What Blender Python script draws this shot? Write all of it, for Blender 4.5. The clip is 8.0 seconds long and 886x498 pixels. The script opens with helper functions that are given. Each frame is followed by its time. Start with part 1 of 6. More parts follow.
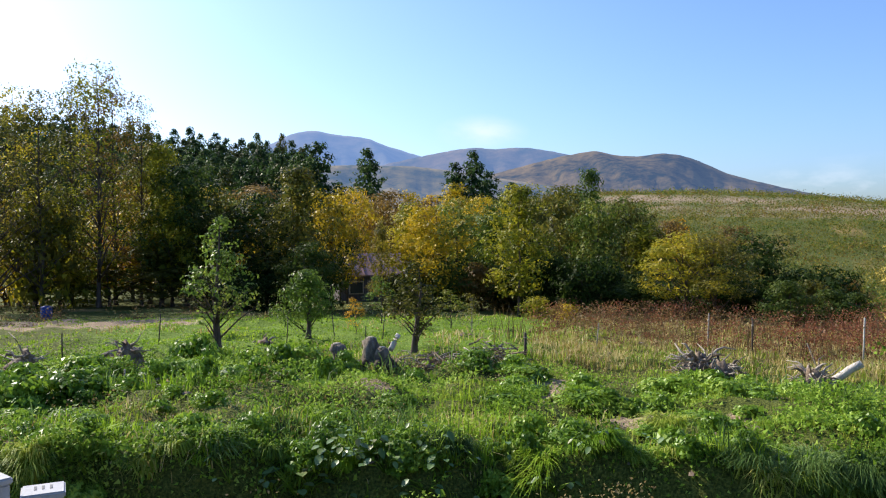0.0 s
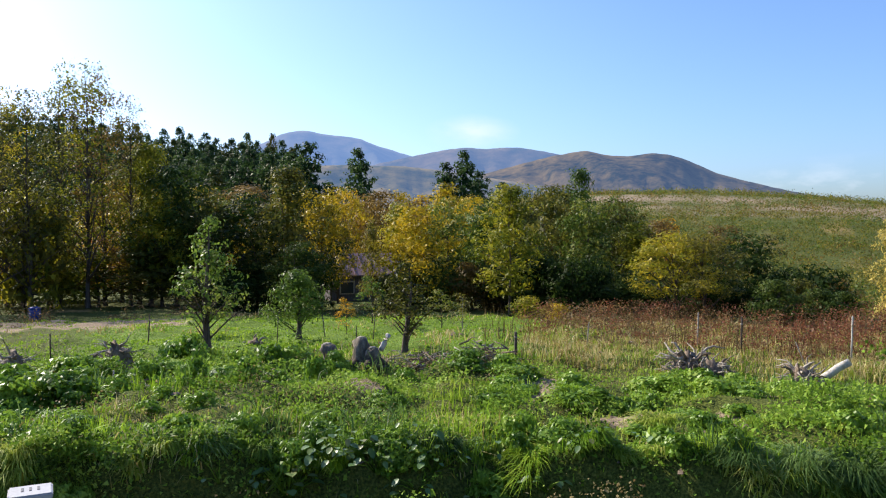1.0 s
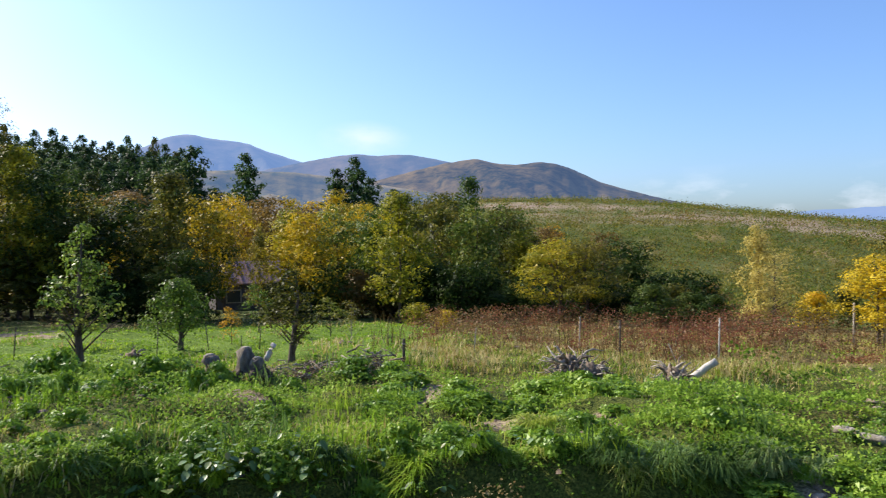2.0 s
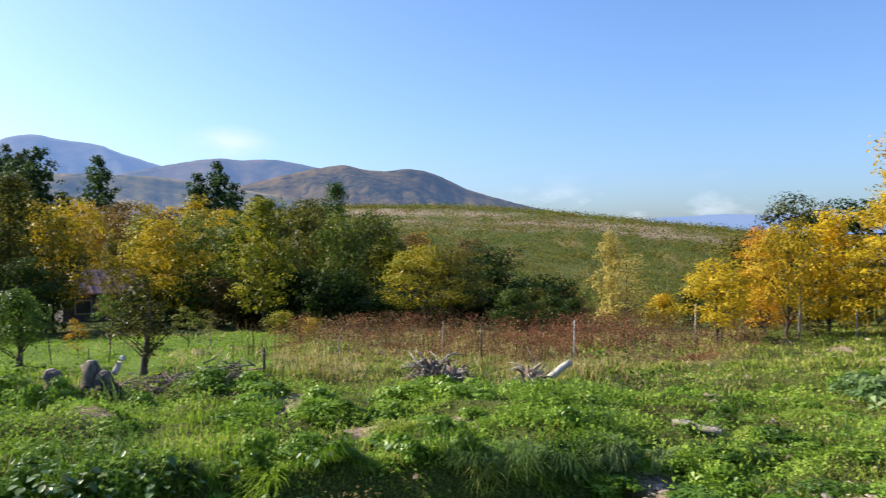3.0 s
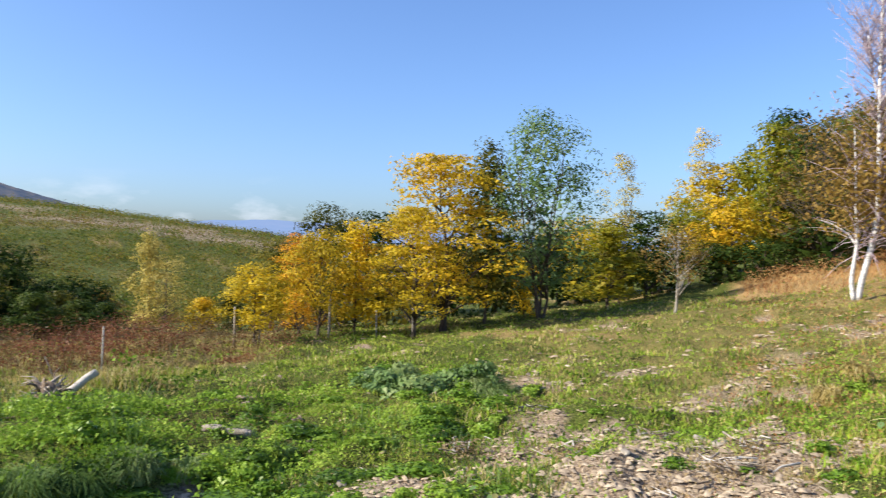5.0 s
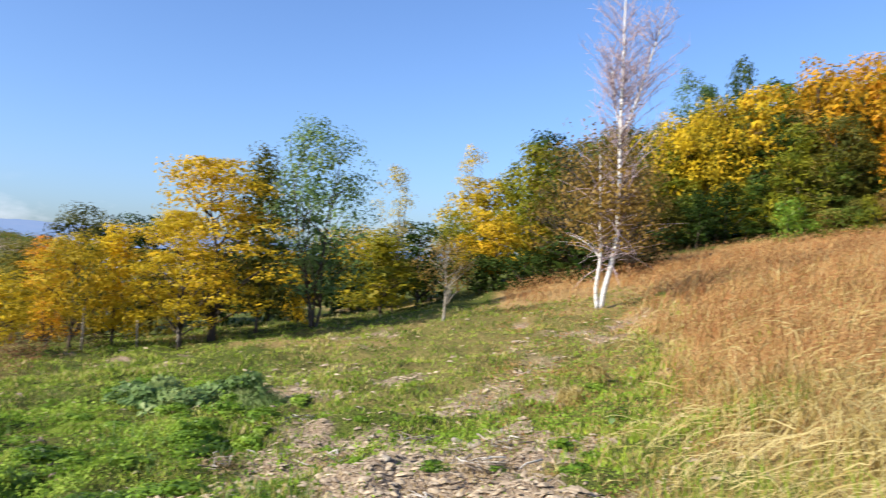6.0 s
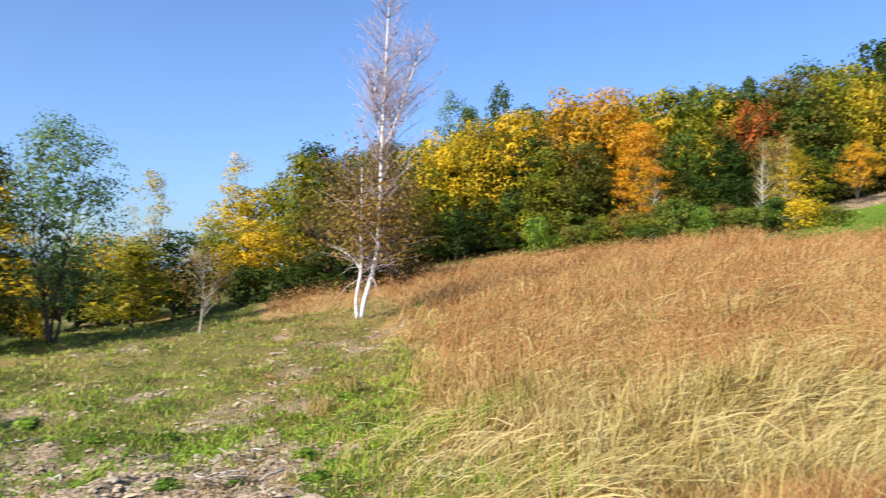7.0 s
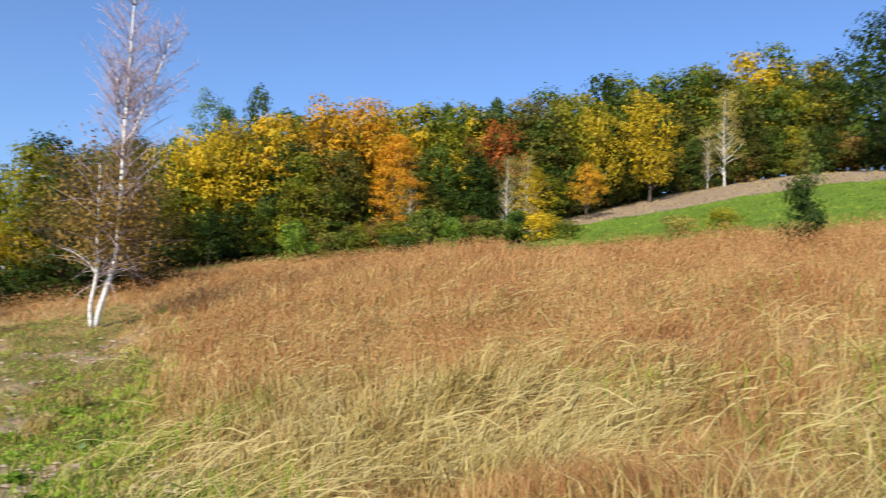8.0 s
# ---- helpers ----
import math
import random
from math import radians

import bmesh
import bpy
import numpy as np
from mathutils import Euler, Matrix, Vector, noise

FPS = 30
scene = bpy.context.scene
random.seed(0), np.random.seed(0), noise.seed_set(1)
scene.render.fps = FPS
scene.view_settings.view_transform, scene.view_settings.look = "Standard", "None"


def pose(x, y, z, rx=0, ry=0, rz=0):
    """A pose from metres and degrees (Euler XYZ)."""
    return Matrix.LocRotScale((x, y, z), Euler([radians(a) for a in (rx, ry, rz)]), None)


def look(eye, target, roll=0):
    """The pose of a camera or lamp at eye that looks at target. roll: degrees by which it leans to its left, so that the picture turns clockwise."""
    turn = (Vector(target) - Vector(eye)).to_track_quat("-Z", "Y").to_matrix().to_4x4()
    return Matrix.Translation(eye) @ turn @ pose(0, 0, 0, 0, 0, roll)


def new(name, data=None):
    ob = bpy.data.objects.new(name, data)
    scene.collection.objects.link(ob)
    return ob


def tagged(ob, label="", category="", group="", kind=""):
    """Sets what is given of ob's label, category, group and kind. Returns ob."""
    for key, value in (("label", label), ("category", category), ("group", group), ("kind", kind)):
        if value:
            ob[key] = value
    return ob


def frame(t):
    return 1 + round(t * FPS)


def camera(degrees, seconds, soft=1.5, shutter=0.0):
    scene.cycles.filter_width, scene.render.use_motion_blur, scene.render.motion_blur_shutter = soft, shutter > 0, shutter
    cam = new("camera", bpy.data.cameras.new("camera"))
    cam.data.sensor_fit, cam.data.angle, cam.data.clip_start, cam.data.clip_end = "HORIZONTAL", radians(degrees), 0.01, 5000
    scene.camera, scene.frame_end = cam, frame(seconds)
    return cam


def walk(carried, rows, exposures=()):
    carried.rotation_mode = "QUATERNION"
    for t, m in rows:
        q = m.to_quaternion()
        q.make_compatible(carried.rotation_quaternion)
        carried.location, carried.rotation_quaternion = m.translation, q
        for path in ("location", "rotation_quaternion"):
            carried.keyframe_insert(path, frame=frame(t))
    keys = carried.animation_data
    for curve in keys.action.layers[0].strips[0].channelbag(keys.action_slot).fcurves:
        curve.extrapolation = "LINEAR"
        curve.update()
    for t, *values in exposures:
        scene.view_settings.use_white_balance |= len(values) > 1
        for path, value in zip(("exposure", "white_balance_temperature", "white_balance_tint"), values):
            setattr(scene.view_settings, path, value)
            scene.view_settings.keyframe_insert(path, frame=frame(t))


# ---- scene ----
cam = camera(58.9, 8.0, soft=1.12, shutter=0.28)
# seconds, place in metres, yaw, pitch, roll
ROWS = [
    (0.0, 0.090, -0.056, 1.597, -0.18, -1.57, 0.00),
    (0.5, 0.091, -0.051, 1.595, -0.59, -1.57, 0.00),
    (0.9, 0.101, -0.056, 1.594, -0.79, -1.58, 0.07),
    (1.0, 0.103, -0.056, 1.594, -0.84, -1.58, 0.08),
    (1.2, 0.115, -0.060, 1.596, -2.07, -1.48, 0.02),
    (1.5, 0.142, -0.072, 1.600, -4.44, -1.34, -0.08),
    (1.7, 0.159, -0.079, 1.602, -6.18, -1.26, -0.02),
    (2.8, 0.270, -0.115, 1.602, -16.02, -0.60, 0.26),
    (3.0, 0.301, -0.117, 1.600, -18.29, -0.65, 0.22),
    (3.5, 0.371, -0.140, 1.593, -24.40, -0.74, 0.31),
    (4.0, 0.402, -0.119, 1.588, -31.79, -0.82, 0.02),
    (4.5, 0.428, -0.071, 1.599, -42.52, 0.10, -1.26),
    (4.7, 0.451, -0.079, 1.597, -46.09, 0.06, -1.43),
    (5.8, 0.466, -0.167, 1.634, -62.79, 0.79, -2.52),
    (6.0, 0.460, -0.225, 1.638, -66.73, 1.16, -2.56),
    (6.5, 0.461, -0.382, 1.635, -75.31, 1.96, -2.49),
    (7.0, 0.441, -0.520, 1.632, -83.31, 2.77, -2.64),
    (7.5, 0.420, -0.635, 1.616, -91.55, 3.50, -2.08),
    (8.0, 0.429, -0.698, 1.631, -100.74, 4.07, -2.68),
]
walk(cam, [(t, pose(x, y, z, 90 + pitch, roll, yaw)) for t, x, y, z, yaw, pitch, roll in ROWS],
     exposures=[(0.0, 0.78), (6.5, 0.78), (7.5, 0.66), (8.0, 0.49)])

# ---------------------------------------------------------------- light
SUN_AZ, SUN_EL = -53.0, 32.0      # degrees clockwise from +y, degrees above the horizon


def bearing(az, r, z=0.0):
    """A place at a compass bearing (clockwise from +y) and a distance."""
    a = radians(az)
    return Vector((r * math.sin(a), r * math.cos(a), z))


world = bpy.data.worlds.new("sky")
scene.world = world
world.use_nodes = True
wn, wl = world.node_tree.nodes, world.node_tree.links
wn.clear()
w_out = wn.new("ShaderNodeOutputWorld")
w_bg = wn.new("ShaderNodeBackground")
w_bg.inputs["Strength"].default_value = 0.1
sky = wn.new("ShaderNodeTexSky")
sky.sky_type = 'NISHITA'
sky.sun_disc = False
sky.sun_elevation = radians(SUN_EL)
sky.sun_rotation = radians(SUN_AZ)
sky.altitude = 300
sky.air_density = 1.0
sky.dust_density = 1.9
sky.ozone_density = 5.0
# thin fair-weather clouds low over the horizon
w_co = wn.new("ShaderNodeTexCoord")
w_map = wn.new("ShaderNodeMapping")
w_map.inputs["Scale"].default_value = (14.0, 14.0, 34.0)
w_noise = wn.new("ShaderNodeTexNoise")
w_noise.inputs["Scale"].default_value = 1.0
w_noise.inputs["Detail"].default_value = 6.0
w_noise.inputs["Roughness"].default_value = 0.55
w_ramp = wn.new("ShaderNodeMapRange")
w_ramp.inputs["From Min"].default_value = 0.55
w_ramp.inputs["From Max"].default_value = 0.78
w_ramp.inputs["To Max"].default_value = 0.75
wl.new(w_co.outputs["Generated"], w_map.inputs["Vector"])
wl.new(w_map.outputs["Vector"], w_noise.inputs["Vector"])
wl.new(w_noise.outputs["Fac"], w_ramp.inputs["Value"])
w_sep = wn.new("ShaderNodeSeparateXYZ")
wl.new(w_co.outputs["Generated"], w_sep.inputs["Vector"])
w_low = wn.new("ShaderNodeMapRange")
w_low.inputs["From Min"].default_value = 0.085
w_low.inputs["From Max"].default_value = 0.02
wl.new(w_sep.outputs["Z"], w_low.inputs["Value"])
w_mul = wn.new("ShaderNodeMath")
w_mul.operation = 'MULTIPLY'
wl.new(w_ramp.outputs["Result"], w_mul.inputs[0])
wl.new(w_low.outputs["Result"], w_mul.inputs[1])
# one small cloud of its own above the ridge
w_d = wn.new("ShaderNodeVectorMath")
w_d.operation = 'DISTANCE'
w_scale = wn.new("ShaderNodeVectorMath")
w_scale.operation = 'MULTIPLY'
w_scale.inputs[1].default_value = (1.0, 1.0, 2.6)
c0 = bearing(3.0, math.cos(radians(6.9)), math.sin(radians(6.9)))
w_d.inputs[1].default_value = (c0.x, c0.y, c0.z * 2.6)
wl.new(w_co.outputs["Generated"], w_scale.inputs[0])
wl.new(w_scale.outputs["Vector"], w_d.inputs[0])
w_puff = wn.new("ShaderNodeMapRange")
w_puff.inputs["From Min"].default_value = 0.062
w_puff.inputs["From Max"].default_value = 0.0
w_puff.inputs["To Max"].default_value = 0.7
wl.new(w_d.outputs["Value"], w_puff.inputs["Value"])
w_pm = wn.new("ShaderNodeMath")
w_pm.operation = 'MULTIPLY_ADD'
w_pm.use_clamp = True
w_n2 = wn.new("ShaderNodeMapRange")
w_n2.inputs["From Min"].default_value = 0.3
w_n2.inputs["From Max"].default_value = 0.6
wl.new(w_noise.outputs["Fac"], w_n2.inputs["Value"])
wl.new(w_puff.outputs["Result"], w_pm.inputs[0])
wl.new(w_n2.outputs["Result"], w_pm.inputs[1])
wl.new(w_mul.outputs["Value"], w_pm.inputs[2])
w_mix = wn.new("ShaderNodeMix")
w_mix.data_type = 'RGBA'
w_mix.inputs["B"].default_value = (5.8, 6.3, 7.2, 1)
wl.new(w_pm.outputs["Value"], w_mix.inputs["Factor"])
w_tint = wn.new("ShaderNodeMix")
w_tint.data_type = 'RGBA'
w_tint.blend_type = 'MULTIPLY'
w_tint.inputs["Factor"].default_value = 1.0
w_tint.inputs["B"].default_value = (1.05, 1.15, 1.36, 1)
wl.new(sky.outputs["Color"], w_tint.inputs["A"])
wl.new(w_tint.outputs["Result"], w_mix.inputs["A"])
wl.new(w_mix.outputs["Result"], w_bg.inputs["Color"])
wl.new(w_bg.outputs["Background"], w_out.inputs["Surface"])

sun_data = bpy.data.lights.new("sun", 'SUN')
sun_data.energy = 5.0
sun_data.angle = radians(0.53)
sun_data.color = (1.0, 0.91, 0.76)
sun = new("sun", sun_data)
sun.matrix_world = look(bearing(SUN_AZ, 80 * math.cos(radians(SUN_EL)), 80 * math.sin(radians(SUN_EL))), (0, 0, 0))

# ---------------------------------------------------------------- materials


def material(name):
    m = bpy.data.materials.new(name)
    m.use_nodes = True
    nt = m.node_tree
    nt.nodes.clear()
    return m, nt.nodes, nt.links


def ramp_node(nodes, colours):
    r = nodes.new("ShaderNodeValToRGB")
    els = r.color_ramp.elements
    while len(els) < len(colours):
        els.new(0.5)
    for i, c in enumerate(colours):
        els[i].position = i / max(1, len(colours) - 1)
        els[i].color = (*c, 1)
    return r


def leaf_material(name, colours, translucent=0.36, rough=0.5, patch=0.9, spread=0.34, gloss=0.14):
    """Leaves: every leaf has a shade of its own, patches of the crown turn together, each plant leans to its own shade."""
    m, n, l = material(name)
    out = n.new("ShaderNodeOutputMaterial")
    geo = n.new("ShaderNodeNewGeometry")
    info = n.new("ShaderNodeObjectInfo")
    noise_n = n.new("ShaderNodeTexNoise")
    noise_n.inputs["Scale"].default_value = patch
    noise_n.inputs["Detail"].default_value = 2
    l.new(geo.outputs["Position"], noise_n.inputs["Vector"])
    add = n.new("ShaderNodeMath")
    add.operation = 'MULTIPLY_ADD'
    add.inputs[1].default_value = spread
    l.new(geo.outputs["Random Per Island"], add.inputs[0])
    sub = n.new("ShaderNodeMapRange")
    sub.inputs["From Min"].default_value = 0.25
    sub.inputs["From Max"].default_value = 0.75
    sub.inputs["To Min"].default_value = -0.16
    sub.inputs["To Max"].default_value = 0.5
    l.new(noise_n.outputs["Fac"], sub.inputs["Value"])
    add2 = n.new("ShaderNodeMath")
    add2.operation = 'MULTIPLY_ADD'
    add2.inputs[1].default_value = 0.42
    l.new(info.outputs["Random"], add2.inputs[0])
    l.new(sub.outputs["Result"], add2.inputs[2])
    l.new(add2.outputs["Value"], add.inputs[2])
    r = ramp_node(n, colours)
    l.new(add.outputs["Value"], r.inputs["Fac"])
    p = n.new("ShaderNodeBsdfPrincipled")
    p.inputs["Roughness"].default_value = rough
    p.inputs["Specular IOR Level"].default_value = gloss
    l.new(r.outputs["Color"], p.inputs["Base Color"])
    t = n.new("ShaderNodeBsdfTranslucent")
    l.new(r.outputs["Color"], t.inputs["Color"])
    mix = n.new("ShaderNodeMixShader")
    mix.inputs["Fac"].default_value = translucent
    l.new(p.outputs["BSDF"], mix.inputs[1])
    l.new(t.outputs["BSDF"], mix.inputs[2])
    l.new(mix.outputs["Shader"], out.inputs["Surface"])
    return m


def rough_material(name, colours, scale=6.0, bump=0.4, rough=0.9, stretch=(1, 1, 1), detail_scale=40.0):
    """Bark, wood, stone, soil: two scales of noise, relief and roughness."""
    m, n, l = material(name)
    out = n.new("ShaderNodeOutputMaterial")
    co = n.new("ShaderNodeTexCoord")
    mp = n.new("ShaderNodeMapping")
    mp.inputs["Scale"].default_value = stretch
    l.new(co.outputs["Object"], mp.inputs["Vector"])
    a = n.new("ShaderNodeTexNoise")
    a.inputs["Scale"].default_value = scale
    a.inputs["Detail"].default_value = 6
    a.inputs["Roughness"].default_value = 0.65
    b = n.new("ShaderNodeTexNoise")
    b.inputs["Scale"].default_value = detail_scale
    b.inputs["Detail"].default_value = 4
    l.new(mp.outputs["Vector"], a.inputs["Vector"])
    l.new(mp.outputs["Vector"], b.inputs["Vector"])
    s = n.new("ShaderNodeMath")
    s.operation = 'MULTIPLY_ADD'
    s.inputs[1].default_value = 0.35
    l.new(b.outputs["Fac"], s.inputs[0])
    l.new(a.outputs["Fac"], s.inputs[2])
    rng_n = n.new("ShaderNodeMapRange")
    rng_n.inputs["From Min"].default_value = 0.42
    rng_n.inputs["From Max"].default_value = 0.95
    l.new(s.outputs["Value"], rng_n.inputs["Value"])
    r = ramp_node(n, colours)
    l.new(rng_n.outputs["Result"], r.inputs["Fac"])
    p = n.new("ShaderNodeBsdfPrincipled")
    p.inputs["Roughness"].default_value = rough
    p.inputs["Specular IOR Level"].default_value = 0.25
    l.new(r.outputs["Color"], p.inputs["Base Color"])
    bp = n.new("ShaderNodeBump")
    bp.inputs["Strength"].default_value = bump
    bp.inputs["Distance"].default_value = 0.03
    l.new(s.outputs["Value"], bp.inputs["Height"])
    l.new(bp.outputs["Normal"], p.inputs["Normal"])
    l.new(p.outputs["BSDF"], out.inputs["Surface"])
    return m


LEAF = {
    "green": leaf_material("leaf_green", [(.02, .042, .007), (.05, .095, .013), (.11, .16, .022), (.24, .24, .035)]),
    "darkgreen": leaf_material("leaf_dark_green", [(.011, .024, .005), (.024, .048, .009), (.05, .082, .015), (.11, .14, .026)], gloss=0.08),
    "apple": leaf_material("leaf_apple", [(.04, .08, .014), (.09, .15, .022), (.17, .25, .04), (.36, .36, .07)], rough=0.45, gloss=0.14, translucent=0.42),
    "olive": leaf_material("leaf_olive", [(.022, .03, .007), (.065, .075, .013), (.14, .135, .022), (.3, .24, .035)], translucent=0.44),
    "yellowgreen": leaf_material("leaf_yellow_green", [(.035, .06, .008), (.12, .15, .014), (.28, .27, .02), (.46, .36, .028)], translucent=0.46),
    "yellow": leaf_material("leaf_yellow", [(.32, .25, .016), (.52, .38, .02), (.7, .49, .022), (.78, .48, .024)]),
    "gold": leaf_material("leaf_gold", [(.13, .12, .012), (.34, .26, .016), (.55, .39, .02), (.66, .39, .022)], translucent=0.34),
    "orange": leaf_material("leaf_orange", [(.2, .14, .014), (.46, .27, .016), (.64, .33, .018), (.62, .23, .016)]),
    "red": leaf_material("leaf_red", [(.14, .045, .014), (.32, .085, .02), (.48, .14, .026), (.5, .22, .03)]),
    "brown": leaf_material("leaf_brown", [(.05, .04, .016), (.14, .09, .025), (.24, .15, .034), (.34, .23, .055)]),
    "bluegreen": leaf_material("leaf_blue_green", [(.035, .075, .022), (.085, .15, .045), (.16, .25, .08), (.3, .37, .13)], rough=0.4, translucent=0.36),
    "weed": leaf_material("leaf_weed", [(.035, .075, .008), (.1, .19, .016), (.2, .33, .03), (.34, .44, .06)], rough=0.42, patch=2.5, translucent=0.34, gloss=0.25),
    "pale": leaf_material("leaf_pale", [(.18, .17, .04), (.36, .3, .07), (.5, .4, .09), (.52, .42, .13)]),
    "conifer": leaf_material("needle_conifer", [(.012, .028, .01), (.028, .058, .018), (.055, .1, .028), (.1, .14, .04)], translucent=0.45),
    "larch": leaf_material("needle_larch", [(.02, .035, .009), (.05, .07, .014), (.095, .1, .018), (.17, .14, .025)], translucent=0.2),
}
GRASS = {
    "green": leaf_material("grass_green", [(.04, .075, .01), (.145, .23, .024), (.31, .39, .046), (.52, .49, .13)], translucent=0.32, patch=0.6),
    "lush": leaf_material("grass_lush", [(.05, .12, .01), (.155, .285, .02), (.28, .43, .03), (.42, .51, .05)], translucent=0.34, patch=0.8),
    "blue": leaf_material("grass_blue_green", [(.04, .08, .018), (.1, .18, .04), (.2, .3, .085), (.42, .48, .2)], translucent=0.42, patch=0.7),
    "dry": leaf_material("grass_dry", [(.09, .055, .02), (.27, .195, .055), (.43, .335, .11), (.57, .48, .22)], translucent=0.3, patch=1.6, spread=0.75),
    "russet": leaf_material("grass_russet", [(.06, .028, .014), (.21, .094, .035), (.385, .172, .062), (.49, .32, .13)], translucent=0.3, patch=0.8, spread=0.7),
    "weed": leaf_material("weed_leaf", [(.022, .05, .006), (.1, .185, .018), (.22, .35, .036), (.38, .48, .085)], translucent=0.32, rough=0.6, patch=1.2, spread=0.24, gloss=0.08),
    "redweed": leaf_material("weed_red", [(.06, .04, .02), (.14, .065, .034), (.23, .08, .045), (.33, .24, .09)], patch=0.8),
    "brownweed": leaf_material("weed_brown", [(.05, .035, .016), (.11, .075, .03), (.19, .13, .055), (.34, .27, .11)], patch=0.8),
    "dock": leaf_material("dock_leaf", [(.03, .07, .02), (.07, .14, .04), (.13, .21, .07), (.24, .22, .08)], translucent=0.2, rough=0.38, patch=3.0, gloss=0.3),
    "straw": leaf_material("straw_brown", [(.12, .085, .05), (.24, .17, .09), (.36, .27, .14), (.5, .4, .22)], patch=1.0),
}
BARK = rough_material("bark_grey_brown", [(.035, .028, .022), (.09, .07, .055), (.17, .14, .11)], 5, 0.7, 0.95, (6, 6, 1.2))
BARK_PALE = rough_material("bark_pale", [(.16, .14, .11), (.3, .27, .22), (.45, .41, .35)], 5, 0.5, 0.9, (4, 4, 1.5))
BIRCH = rough_material("bark_white_birch", [(.12, .1, .09), (.5, .48, .45), (.72, .7, .67), (.8, .78, .75)], 3.5, 0.3, 0.7, (1.5, 1.5, 9))
TWIG = rough_material("twig_mauve_brown", [(.24, .18, .2), (.42, .33, .36), (.56, .47, .5)], 8, 0.3, 0.85)
WOOD_GREY = rough_material("weathered_wood", [(.15, .125, .095), (.35, .3, .24), (.6, .54, .45)], 5, 0.6, 0.9, (7, 7, 1.0))
ROOT = rough_material("stump_root_wood", [(.07, .05, .035), (.2, .15, .11), (.4, .34, .27)], 7, 0.7, 0.95)
STUMP = rough_material("weathered_stump", [(.06, .05, .04), (.17, .14, .11), (.34, .3, .25)], 6, 0.8, 0.95, (3, 3, 1))
WOOD_PALE = rough_material("bleached_wood", [(.34, .3, .25), (.5, .46, .4), (.68, .64, .58)], 5, 0.4, 0.85, (6, 6, 1))
CUT = rough_material("cut_wood_end", [(.4, .32, .22), (.56, .48, .36), (.68, .6, .48)], 9, 0.3, 0.8)
STONE = rough_material("field_stone", [(.16, .14, .11), (.29, .25, .2), (.42, .38, .31)], 7, 0.5, 0.9)
PAINT = rough_material("pale_grey_paint", [(.3, .3, .32), (.4, .4, .42), (.48, .48, .5)], 3, 0.12, 0.6)
INK = rough_material("dark_grey_mark", [(.12, .12, .13), (.18, .18, .19)], 20, 0.1, 0.7)
ROOF = rough_material("mauve_roof_sheet", [(.17, .1, .1), (.26, .16, .16), (.34, .22, .21)], 1.2, 0.3, 0.6, (1, 1, 4))
BOARDS = rough_material("dark_wall_boards", [(.05, .045, .05), (.09, .08, .085), (.14, .13, .13)], 2, 0.4, 0.85, (8, 8, 1))
TARP = rough_material("blue_tarpaulin", [(.012, .035, .16), (.018, .055, .25), (.035, .09, .32)], 4, 0.5, 0.5)
GLASS, gn, gl = material("window_glass")
g_out = gn.new("ShaderNodeOutputMaterial")
g_p = gn.new("ShaderNodeBsdfPrincipled")
g_p.inputs["Base Color"].default_value = (.03, .035, .04, 1)
g_p.inputs["Roughness"].default_value = 0.06
gl.new(g_p.outputs["BSDF"], g_out.inputs["Surface"])


